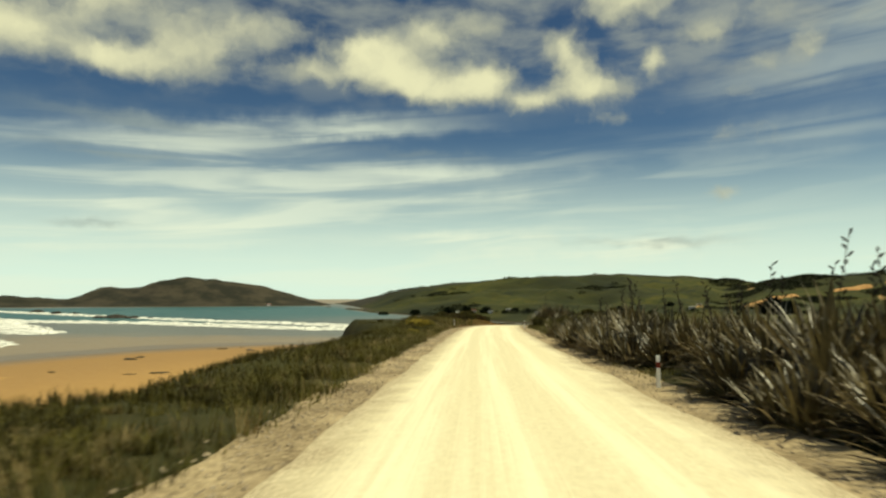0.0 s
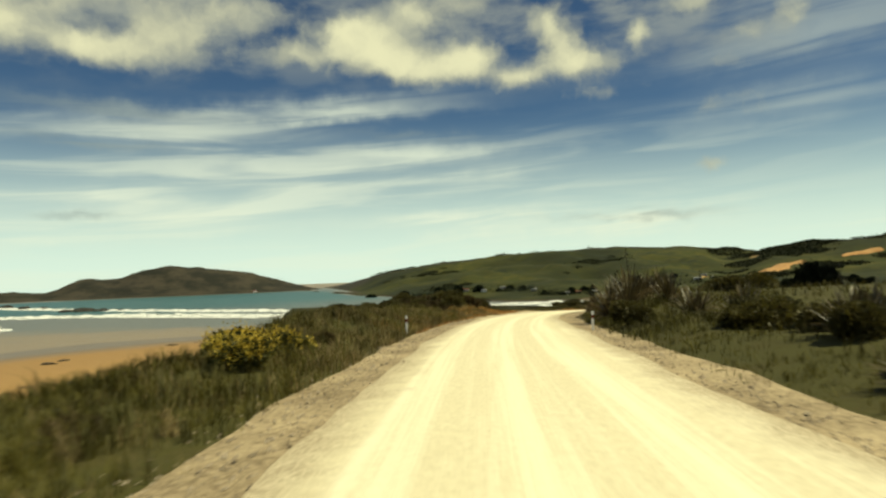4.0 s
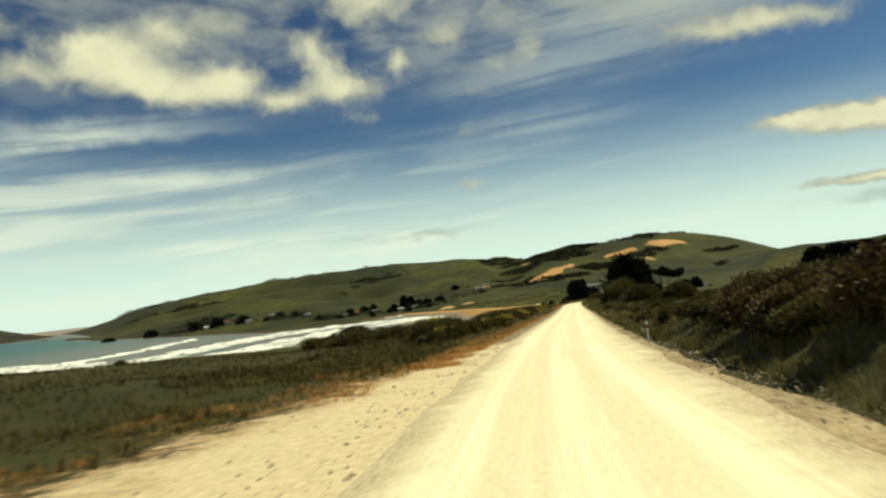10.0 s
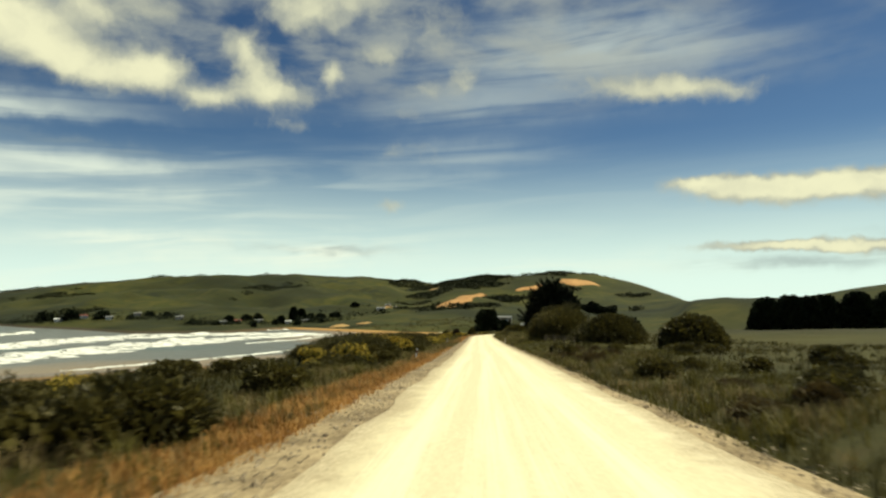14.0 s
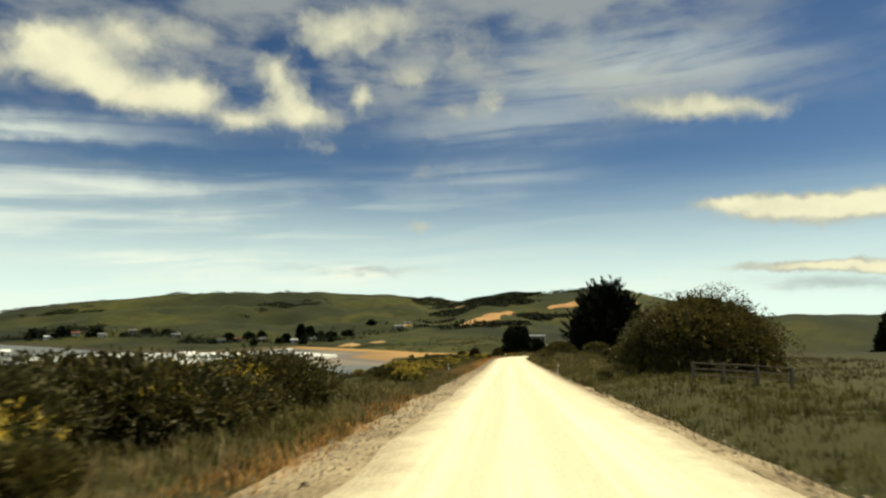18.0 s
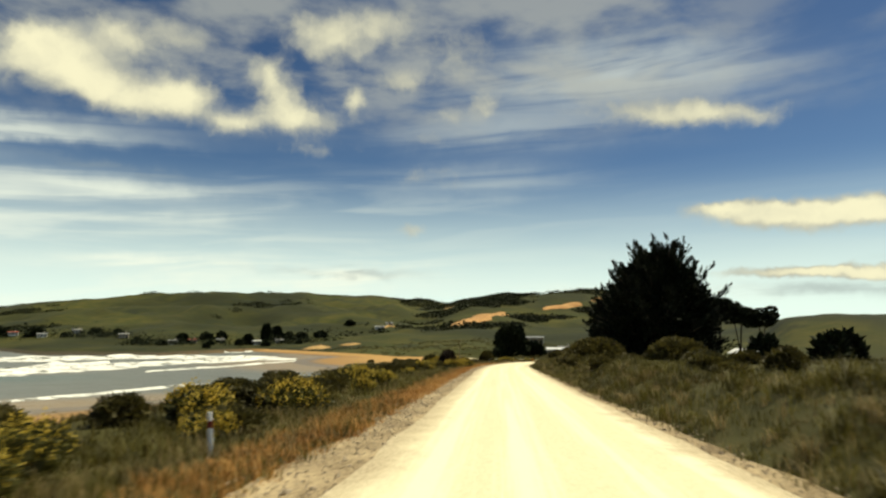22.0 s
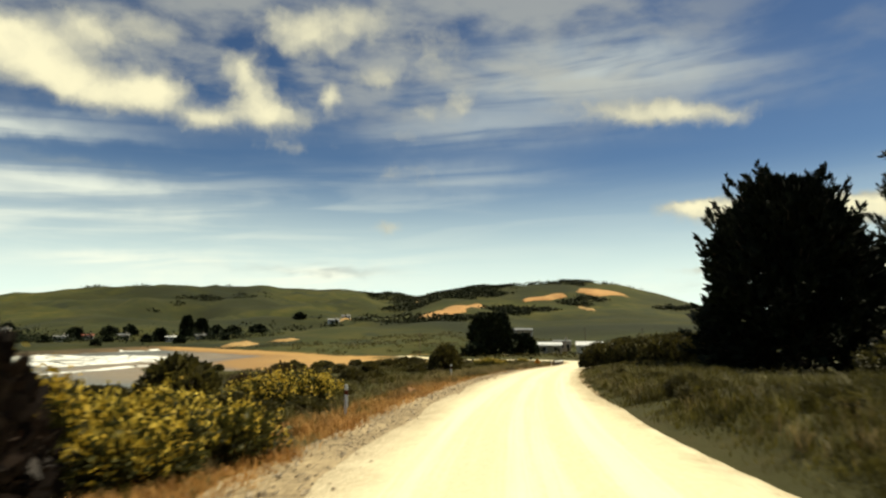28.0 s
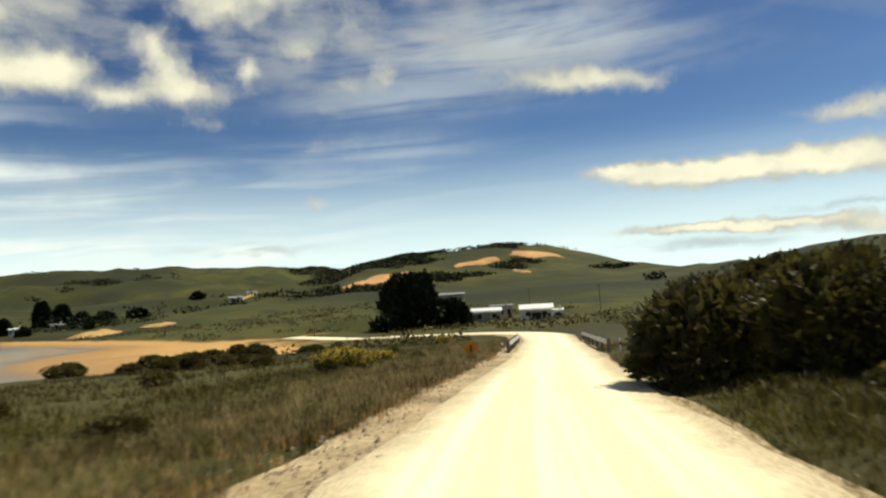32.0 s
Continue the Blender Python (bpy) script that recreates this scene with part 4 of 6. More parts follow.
def grass_patch(name, label, mat, beds, long, width, lean=0.5, tuft=7):
    """One stuff object of blades: beds of (s0, s1, u0, u1, tufts per square metre, height factor)."""
    pieces = []
    for s0, s1, u0, u1, dens, k in beds:
        n = int(abs((s1 - s0) * (u1 - u0)) * dens)
        s, u = along(s0, s1, n, u0, u1)
        p = land(s, u)
        keep = (rough(p[:, 0], p[:, 1], 7, 4) + rng.uniform(-0.6, 0.6, n)) > -0.35
        p = p[keep]
        q = np.repeat(p, tuft, 0) + rng.normal(size=(len(p) * tuft, 3)) * np.array([0.10, 0.10, 0])
        q[:, 2] -= 0.03
        size = np.repeat(0.75 + 0.35 * rough(p[:, 0], p[:, 1], 5, 3), tuft)
        pieces.append(blades(rng, q, long * k * size, width, lean))
    return tagged(quads_object(name, pieces, mat), label, "grass", kind="stuff")


# grass: green-brown on both sides, straw tussocks, orange dry grass at the gravel's edge
grass_patch("grass", "tall green and brown coastal grass beside the road", GRASS,
            [(-6, 60, -9, -3.7, 20, 0.85), (60, 106, -13, -4.0, 18, 1.15), (106, 120, -13, -4.8, 15, 0.9), (118, 131, -14, -5.8, 12, 0.6), (129, 140, -14, -8.6, 10, 0.55), (138, 156, -16, -10.5, 10, 0.55), (154, 164, -13, -8.2, 12, 0.6), (162, 182, -12, -5.2, 16, 0.75), (0, 110, 5.0, 8, 10, 0.6), (110, 182, 4.9, 10, 20, 0.8), (76, 112, 5.0, 14, 16, 0.8), (175, 265, 4.65, 13, 18, 0.9),
             (180, 300, -12, -4.2, 12, 0.9), (290, 345, -11, -3.7, 18, 0.85), (300, 350, 4.65, 14, 18, 0.75), (345, 400, 4.65, 13, 20, 0.95), (400, 462, 5.1, 14, 22, 1.1), (345, 445, -10, -4.6, 10, 0.9),
             (440, 520, -16, -3.7, 14, 0.9), (440, 500, 4.4, 9, 16, 0.6), (400, 476, 4.3, 5.3, 70, 0.55), (400, 476, 5.2, 8, 26, 0.6), (262, 300, 4.7, 15, 14, 0.6)], 0.56, 0.0105, tuft=5)
grass_patch("grass", "matted grass and rushes over the seaward bank, coloured dark for its shade", GRASS_DARK_SHADED,
            [(164, 196, -17, -6, 12, 0.9), (-6, 62, -15, -6, 9, 1.0), (60, 125, -17, -7, 6, 1.1), (120, 200, -48, -8, 3.0, 0.8), (195, 300, -24, -8, 4, 1.1), (285, 345, -18, -7, 7, 1.0), (340, 450, -20, -8, 4, 1.1),
             (440, 560, -40, -8, 3.5, 1.0), (170, 300, 8, 34, 2.6, 0.9), (300, 470, 9, 34, 2.6, 0.9), (60, 170, 8, 30, 2.5, 1.0), (10, 62, 8, 26, 1.6, 1.0), (405, 480, 5.0, 12, 8, 0.8)], 0.56, 0.016, 0.6, 5)
grass_patch("dry_grass", "orange dry grass along the gravel edge", DRY,
            [(86, 110, -6.2, -3.8, 18, 0.75), (110, 128, -6.9, -4.2, 26, 0.75), (128, 134, -8.6, -5.6, 20, 0.55), (133, 142, -11.2, -8.6, 16, 0.45), (140, 158, -11.6, -8.9, 14, 0.4), (156, 168, -8.8, -5.4, 16, 0.55), (165, 262, -5.8, -3.7, 34, 0.9), (262, 290, -5.2, -3.6, 14, 0.75), (318, 450, -5.7, -3.6, 34, 0.85), (450, 500, -5.4, -3.4, 9, 0.7)], 0.5, 0.009, 0.7)
grass_patch("straw_grass", "straw-coloured seeding grass heads among the green", STRAW,
            [(-4, 62, -7, -3.6, 4.0, 1.0), (62, 120, -8, -3.8, 4, 1.0), (180, 300, -9, -4.2, 4, 1.1), (290, 345, -8, -3.7, 6, 1.0), (345, 460, -9, -4.5, 3, 1.0), (455, 520, -10, -3.6, 20, 1.0), (425, 460, -7, -4.2, 8, 0.9), (70, 118, -9, -3.9, 8, 1.1),
             (175, 262, 5.0, 10, 4, 1.0), (300, 450, 4.9, 9, 4, 0.9), (110, 140, 6, 10, 6, 1.0), (0, 60, 4.9, 6, 5, 0.6)], 0.6, 0.006, 0.5)
grass_patch("tussock_grass", "tall arching olive tussocks along the road bank", GRASS,
            [(300, 450, 5.0, 9.5, 0.9, 1.0), (175, 262, 5.1, 9, 0.6, 1.0), (60, 112, -9, -4.3, 0.5, 1.0), (-4, 60, -8, -4.1, 0.6, 0.9), (180, 300, -9, -5, 0.4, 1.0), (345, 450, -9, -5.4, 0.5, 0.9), (450, 520, -10, -4, 0.6, 0.9)], 0.9, 0.011, 0.95, 40)
grass_patch("tussock_grass", "bleached straw tussocks along the road bank", STRAW,
            [(300, 450, 4.9, 8, 0.35, 0.8), (-4, 112, -8, -4.0, 0.25, 0.8), (180, 300, -8, -4.6, 0.25, 0.8), (440, 510, -8, -3.8, 0.5, 0.8), (175, 262, 5.0, 8, 0.3, 0.8)], 0.9, 0.009, 0.95, 30)

# ---- sea edge: breaking waves, rocks, weed on the sand ----
def drape(name, line, width, mat, label, cat, lift=0.5, ragged=0.3, steps=40, over=None, kind=""):
    """A band of bare ground that follows the land between world places."""
    line = np.asarray(line, float)
    d = np.r_[0, np.cumsum(np.hypot(*np.diff(line, axis=0).T))]
    t = np.linspace(0, d[-1], steps)
    p = np.stack([np.interp(t, d, line[:, k]) for k in range(2)], 1)
    w = np.gradient(p, axis=0)
    w /= np.hypot(*w.T)[:, None]
    side = np.stack([w[:, 1], -w[:, 0]], 1)
    us = np.linspace(-0.5, 0.5, 7)
    wid = np.broadcast_to(np.asarray(width, float), (2,)) if np.size(width) < 3 else np.asarray(width, float)
    wd = np.interp(np.linspace(0, 1, steps), np.linspace(0, 1, len(wid)), wid)
    wd = wd * (1 + ragged * rough(p[:, 0], p[:, 1], 40, 3)) * np.minimum(1, np.minimum(np.arange(steps), np.arange(steps)[::-1]) / 3 + 0.15)
    xy = p[:, None] + side[:, None] * (us[None, :, None] * wd[:, None, None])
    z = (over or height)(xy[..., 0], xy[..., 1]) + lift * (1 - (2 * np.abs(us)) ** 4)[None] - 0.02
    ob = mesh_object(name, np.concatenate([xy, z[..., None]], -1).reshape(-1, 3), grid_faces(steps, 7)[:, ::-1], mat)
    return tagged(ob, label, cat, kind=kind)


def wave(line, width, high, label="white breaking wave rolling to the beach"):
    """A breaking wave: a low ragged ridge of foam with a steep front and a spread-out back."""
    line = np.asarray(line, float)
    d = np.r_[0, np.cumsum(np.hypot(*np.diff(line, axis=0).T))]
    n = max(30, int(d[-1] / 3))
    t = np.linspace(0, d[-1], n)
    p = np.stack([np.interp(t, d, line[:, k]) for k in range(2)], 1)
    p += np.stack([rough(p[:, 0], p[:, 1], 60, 3), rough(p[:, 1], p[:, 0], 60, 3)], 1) * 3
    w = np.gradient(p, axis=0)
    w /= np.hypot(*w.T)[:, None]
    side = np.stack([w[:, 1], -w[:, 0]], 1)
    us = np.array([-0.5, -0.42, -0.3, -0.1, 0.1, 0.3, 0.5])
    zs = np.array([-0.05, 0.75, 1.0, 0.45, 0.25, 0.12, -0.05])
    wd = width * (1 + 0.55 * rough(p[:, 0] * 1.7, p[:, 1] * 1.7, 30, 4)) * np.minimum(1, np.minimum(np.arange(n), np.arange(n)[::-1]) / 6 + 0.05)
    hh = high * (0.8 + 0.5 * rough(p[:, 1], p[:, 0], 22, 4))
    xy = p[:, None] + side[:, None] * (us[None, :, None] * wd[:, None, None])
    z = np.maximum(zs[None] * hh[:, None], -0.05) + 0.06 + 0.12 * rough(xy[..., 0], xy[..., 1], 5, 3) * (zs[None] > 0)
    ob = mesh_object("breaking_wave", np.concatenate([xy, z[..., None]], -1).reshape(-1, 3), grid_faces(n, 7)[:, ::-1], FOAM)
    return tagged(ob, label, "wave", "waves in the bay")


wave([(-800, 1190), (-325, 800), (-120, 660), (-40, 560)], 24, 1.6)
wave([(-700, 930), (-480, 740), (-300, 690), (-150, 600), (-80, 560)], 34, 1.7)
wave([(-520, 760), (-420, 640), (-345, 545), (-300, 500)], 36, 1.3, "wide white breaking wave spilling on the sand")
wave([(-330, 470), (-262, 400), (-240, 330)], 14, 0.4, "thin sheet of foam running up the sand")
wave([(-20, 440), (47, 521), (108, 601)], 26, 1.5)
wave([(-60, 500), (20, 590), (60, 640), (120, 650)], 28, 1.4)
wave([(40, 432), (66, 446), (93, 459), (135, 487)], 4, 0.25, "thin line of foam at the water's edge")
wave([(80, 545), (120, 590), (168, 610)], 20, 0.9)
wave([(100, 650), (150, 640), (185, 600)], 24, 0.9)
wave([(150, 690), (190, 705), (215, 690)], 10, 0.7)
wave([(120, 540), (150, 565), (182, 590)], 4, 0.3, "thin line of foam at the water's edge")
wave([(-120, 560), (-30, 660), (10, 760)], 12, 1.2)


def make_rock(r, seed, mat, name, label, cat="rock", flat=0.6, group=""):
    bm = bmesh.new()
    bmesh.ops.create_icosphere(bm, subdivisions=3, radius=1)
    for v in bm.verts:
        n = noise.noise(v.co * 1.3 + Vector((seed, 0, 0))) * 0.45 + noise.noise(v.co * 3.5 + Vector((0, seed, 0))) * 0.18
        v.co = v.co * (1 + n) * r
        v.co.z *= flat
    ob = part(name, bm, mat)
    return tagged(ob, label, cat, group)


for n, (x, y, r, f) in enumerate([(-415, 854, 12, .4), (-395, 850, 9, .35), (-440, 860, 10, .3), (-370, 846, 6, .35), (-600, 1036, 9, .5), (-570, 1030, 7, .4), (-700, 1150, 10, .4)]):
    make_rock(r, n * 3.1, ROCK, "sea_rock", "dark rock standing in the surf", "rock", f, "rocks in the surf").location = (x, y, -0.2)
for n in range(26):
    x, y = rng.uniform(-190, -40), rng.uniform(220, 480)
    z = ground_at(x, y)
    if 0.25 < z < 1.6:
        q = make_rock(rng.uniform(0.8, 2.6), n * 1.7, WEED, "seaweed_heap", "dark heap of washed-up seaweed on the sand", "seaweed", 0.22, "seaweed on the beach")
        q.location = (x, y, z)
        q.scale, q.rotation_euler[2] = (1, rng.uniform(1.2, 2.6), 1), rng.uniform(0, 6.28)
make_rock(0.36, 4.4, speckled("orange_rock", (0.34, 0.17, 0.08), (0.55, 0.32, 0.17), 5, 0.9, 0.02), "boulder", "pale orange boulder at the gravel edge", "boulder", 0.8).matrix_basis = spot(433.2, -5.3, 0.4, 0.62, -0.06)

# loose stones on both verges
n = 32000
s, u = rng.uniform(-5, 500, n), np.where(rng.random(n) < 0.62, rng.normal(-3.25, 0.5, n), rng.normal(4.55, 0.4, n))
s2 = rng.uniform(110, 165, 240)
s, u = np.r_[s, s2], np.r_[u, rng.uniform(-8, -3, 240)]
p, w = on_line(s)
xy = at(s, u)
z = p[:, 2] - 0.02
base = np.array([(-1, -1, 0), (1, -1, 0), (1, 1, 0), (-1, 1, 0), (-.5, -.5, 1), (.5, -.5, 1), (.5, .5, 1), (-.5, .5, 1)], float)
sz = rng.uniform(0.008, 0.030, len(s))[:, None, None] * np.where(rng.random(len(s)) < 0.06, 2.0, 1.0)[:, None, None]
v = base[None] * sz * np.array([1, 1, 0.8]) + rng.normal(size=(len(s), 8, 3)) * sz * 0.25 + np.concatenate([xy, z[:, None]], 1)[:, None]
f = np.array([(0, 1, 5, 4), (1, 2, 6, 5), (2, 3, 7, 6), (3, 0, 4, 7), (4, 5, 6, 7)])
f = (np.arange(len(s))[:, None, None] * 8 + f[None]).reshape(-1, 4)
tagged(mesh_object("gravel_stones", v.reshape(-1, 3), f, STONE, smooth=False), "loose stones scattered on the road verges", "gravel", kind="stuff")

# bare earth lay-by on the seaward side of the bend
S, U = np.meshgrid(np.arange(104, 182, 0.5), np.linspace(0, 1, 9), indexing="ij")
outer = np.interp(S[:, :1], [104, 118, 128, 133, 139, 148, 156, 163, 168, 176, 182], [-3.6, -4.2, -5.2, -6.8, -9.4, -9.4, -8.2, -6.6, -5.5, -4.6, -3.8]) + 0.7 * rough(S[:, :1], S[:, :1] * 0, 9, 4)
V = -1.9 + (outer + 1.9) * U
xy = at(S, V)
zz = on_line(S)[0][..., 2] - 0.006 - 0.03 * np.clip(-V - 4, 0, 9) + 0.04 * rough(xy[..., 0], xy[..., 1], 4, 3) * (U > 0.3)


def layby_build(k, p):
    uv = k.n("ShaderNodeSeparateXYZ", ins={0: k.n("ShaderNodeUVMap").outputs[0]}).outputs[0]
    n1, n2, n3 = k.noise(p, 0.6, 5.0, 0.65), k.noise(p, 5.0, 5.0, 0.7), k.noise(p, 24.0, 4.0, 0.7)
    far = k.m("ADD", uv, k.m("MULTIPLY", k.m("SUBTRACT", n1, 0.5), 1.0))
    pale = k.mix(k.step(n2, 0.3, 0.75), (0.50, 0.40, 0.24, 1), (0.68, 0.57, 0.37, 1))
    dirt = k.mix(k.step(n2, 0.3, 0.7), (0.15, 0.085, 0.040, 1), (0.42, 0.275, 0.130, 1))
    c = k.mix(k.step(far, 0.45, 1.05), pale, dirt)
    c = k.mix(k.m("MULTIPLY", k.step(n3, 0.58, 0.72), 0.4), c, (0.16, 0.11, 0.06, 1))
    rim = k.m("ADD", uv, k.m("MULTIPLY", k.m("SUBTRACT", k.noise(p, 1.1, 6.0, 0.7), 0.5), 1.1))
    return {"Base Color": c, "Roughness": 0.95, "Specular IOR Level": 0.2, "Alpha": k.step(rim, 1.0, 0.72), "bump": (n3, 0.5, 0.02)}


LAYBY = material("orange_dirt", layby_build)
zz = np.maximum(zz, height(xy[..., 0], xy[..., 1], S, V, on_line(S)[0][..., 2]) + 0.03)
tagged(mesh_object("layby", np.concatenate([xy, zz[..., None]], -1).reshape(-1, 3), grid_faces(len(S), 9), LAYBY, uv=np.stack([U.ravel(), S.ravel() * 0.1], 1)), "bare orange dirt lay-by beside the road", "lay-by", kind="structure")

# ---- marker posts ----
def make_post(red=True, group="road edge posts"):
    post = empty("marker_post", "white plastic road edge post with a dark red band", "marker post", group)
    bm = box_bm(0.105, 0.035, 1.12, (0, 0, -0.12), 0.012)
    part("body", bm, WHITE, post)
    part("band", box_bm(0.109, 0.039, 0.16, (0, 0, 0.66), 0.008), RED, post, "dark red band")
    part("reflector", box_bm(0.05, 0.012, 0.11, (0, -0.022, 0.83), 0.004), REFLECT, post, "pale reflector strip")
    return post


first = None
for n, (x, y, face, lean) in enumerate([(5.9, 18.4, 3, 0), (10.3, 84.2, 5, 1), (1.45, 86.1, 5, 0), (7.9, 125.6, 18, 0), (39.7, 162.7, 29, 0), (*at(249.6, -5.1), 30, 9),
                                       (115.7, 291.6, 30, 5), (*at(330.6, -6.2), 30, -4), (159.8, 384.0, 33, 0), (179.7, 413.2, 38, -2), (*at(252.9, 6.9), 30, -3)]):
    q = first if first is None else copy_thing(first, Matrix())
    q = q or make_post()
    first = first or q
    q.matrix_basis = Matrix.Translation((x, y, ground_at(x, y) - 0.02)) @ Matrix.Rotation(radians(-face), 4, "Z") @ Matrix.Rotation(radians(lean), 4, "Y")

# ---- flax ----
flaxes = [make_flax(rng, 110, 1.75), make_flax(rng, 125, 2.0), make_flax(rng, 100, 1.55), make_flax(rng, 115, 1.85)]
places = []
for s in np.arange(7.5, 44.5, 1.4):
    for u in (5.75, 7.2, 8.8):
        if not (20 < s < 23.2 and u < 7):
            places.append((s + rng.uniform(-0.6, 0.6), u + rng.uniform(-0.5, 0.6) + (0.5 if 17 < s < 27 else 0), 0.8 if u < 7 else 1.02))
places += [(s, u, k) for s, u, k in [(53.4, 5.7, .72), (54.2, 7.0, .7), (58.5, 9, .8), (60.5, 7.0, .5), (64.5, 7.2, .55), (91.0, 6.2, 1.05), (92.2, 7.4, 1.0), (100.6, 7.2, 1.0), (102, 8.6, .7), (62, 8.2, .7), (66, 11.5, .8), (71, 9.5, .7), (75, 12, .8), (79, 9.5, .8), (83, 8.8, .8), (90.8, 7.0, .95), (92.5, 8.2, 1), (95, 9.4, .9), (89, 9, .9), (98, 9.5, .75), (104, 9.6, .9), (107, 10.2, .9)]]
copies(flaxes, rng, places, (0.85, 1.15))
away(flaxes)

# ---- scrub ----
thicket = [make_bush(rng, SCRUB, "scrub_bush", "dark green dense coastal thicket", "shrub", 1.9, 1.7, 5600, 0.066, lumps=16),
           make_bush(rng, SCRUB_B, "olive_bush", "olive green dense coastal thicket", "shrub", 2.0, 1.55, 5600, 0.066, lumps=18),
           make_bush(rng, SCRUB, "scrub_bush", "dark green dense coastal thicket", "shrub", 2.1, 1.45, 5600, 0.066, lumps=18)]
scrub = [make_bush(rng, SCRUB, "scrub_bush", "dark green low coastal shrub", "shrub", 1.2, 1.1),
         make_bush(rng, SCRUB, "scrub_bush", "dark green low coastal shrub", "shrub", 1.4, 0.95),
         make_bush(rng, SCRUB_B, "olive_bush", "olive green low coastal shrub", "shrub", 1.2, 0.95),
         make_bush(rng, SCRUB_B, "olive_bush", "olive green low coastal shrub", "shrub", 1.0, 1.15)]
brown = [make_bush(rng, SCRUB_C, "dry_bush", "brown half-dead twiggy shrub", "shrub", 1.1, 1.1, 2500, 0.066, group="dry shrubs"),
         make_bush(rng, SCRUB_C, "dry_bush", "brown half-dead twiggy shrub", "shrub", 1.3, 1.0, 2500, 0.066, group="dry shrubs")]
gorse = [make_bush(rng, GORSE, "gorse_bush", "green gorse bush covered in yellow flowers", "shrub", 1.2, 1.15, 2700, 0.074, 300, "flowering gorse"),
         make_bush(rng, GORSE, "gorse_bush", "green gorse bush covered in yellow flowers", "shrub", 1.0, 1.0, 2500, 0.074, 240, "flowering gorse"),
         make_bush(rng, GORSE, "gorse_bush", "gorse bush with a few yellow flowers", "shrub", 1.3, 1.0, 2700, 0.074, 150, "flowering gorse")]


def band(s0, s1, n, u0, u1, k0, k1):
    s, u = along(s0, s1, n, u0, u1)
    return list(zip(s, u, rng.uniform(k0, k1, n)))


# seaward
copies(thicket, rng, band(188, 214, 24, -21, -8.6, .72, .95) + band(254, 268, 16, -18, -8.4, .85, 1.08) + band(266, 285, 34, -18, -8.2, 1.15, 1.4) + band(128, 176, 14, 8.2, 13.5, .65, .85))
copies(scrub, rng, band(284, 300, 8, -14, -8.6, .5, .9) + band(98, 116, 16, -15, -7.2, .55, .85) + band(113, 127, 20, -13, -6.8, .95, 1.3) + band(86, 120, 7, -13, -8, .35, .55) + band(120, 195, 9, -46, -18, .35, .6) + band(195, 292, 50, -20, -7, .7, 1.15) + band(186, 216, 24, -10.5, -6.6, .9, 1.25) + band(246, 266, 10, -10, -6.4, .6, .9) + band(404, 428, 12, -11, -6.5, .7, 1.1)
       + band(300, 325, 8, -15, -7, .5, .9) + band(325, 425, 52, -20, -7.5, .7, 1.1) + band(425, 470, 16, -22, -8, .6, 1.0) + band(470, 560, 22, -45, -8, .6, 1.1) + band(500, 545, 26, -52, -28, .95, 1.35)
       + [(226, -8.5, 1.2), (246, -7.2, 1.1), (252, -8, 1.0)])
copies(gorse, rng, [(60, -6.2, .55), (70.5, -6.6, .85), (72.3, -7.6, .95), (73.2, -6.3, .85), (75, -7.4, .8), (203, -11.4, 1.75), (205, -13, 1.7), (411.2, -5.7, 1.0), (413, -5.3, .95), (404.5, -6.2, 1.0), (213, -15, 1.4), (216.5, -17.5, 1.5), (219.4, -13.5, .9), (238, -10.5, .8), (246, -12, .8), (248, -13, .8), (265.5, -8.0, 1.35), (262.7, -9.4, 1.6), (264, -11, 1.6), (268, -8.6, 1.3), (276, -9.5, 1.55), (278.5, -10.5, 1.5), (281, -9, 1.3), (244, -8.4, 1.0), (248, -10, 1.2),
                    (306.5, -6.6, .85), (308.5, -7.3, .9), (311, -8.2, .8), (314, -8.2, 1.0), (317, -9.4, 1.1), (191, -8.8, .9), (197, -11, 1.0), (206, -9.5, .9), (321, -8, 1.1), (319.5, -9, 1.0), (323, -7.4, .8), (327, -8.5, .9), (332, -16, 1.2), (325, -7.6, .9), (329.5, -10, 1.1), (334, -7.8, .9), (337.5, -9.6, 1.0), (341, -7.7, 1.05), (344.5, -8.6, .9), (349, -9.4, .9), (354.8, -8, .95), (358, -8.8, .95), (363, -8.2, .8),
                    (371, -10, .8), (380, -8.6, .7), (390, -9.4, .7), (398, -8.4, .7), (405, -9.2, 1.1), (408, -10.4, 1.35), (410.5, -7.9, 1.2), (413.3, -6.9, 1.3), (415.5, -7.8, 1.35), (424.1, -8.9, 1.25), (426, -8.2, 1.15), (416, -9.7, 1.3),
                    (488, -9.2, .95), (490, -10.5, .95), (492, -8.6, .8), (505, -14, .8), (520, -9, .8)], (0.9, 1.15))
copies(brown, rng, band(103, 114, 8, -12, -6.6, .5, .85) + band(113, 127, 14, -12, -6.4, .7, 1.15) + [(108, 5.9, .8), (112, 6.6, 1.0), (116, 6.4, 1.0), (119.5, 6.2, 1.1), (123, 6.8, 1.2), (437.5, -14, 1.2), (437, -16, .9)] + band(125, 176, 30, 6.6, 11, .95, 1.3) + band(200, 262, 10, 6.2, 9, .5, .8) + band(12, 85, 8, -9, -6, .3, .5), (0.9, 1.1))
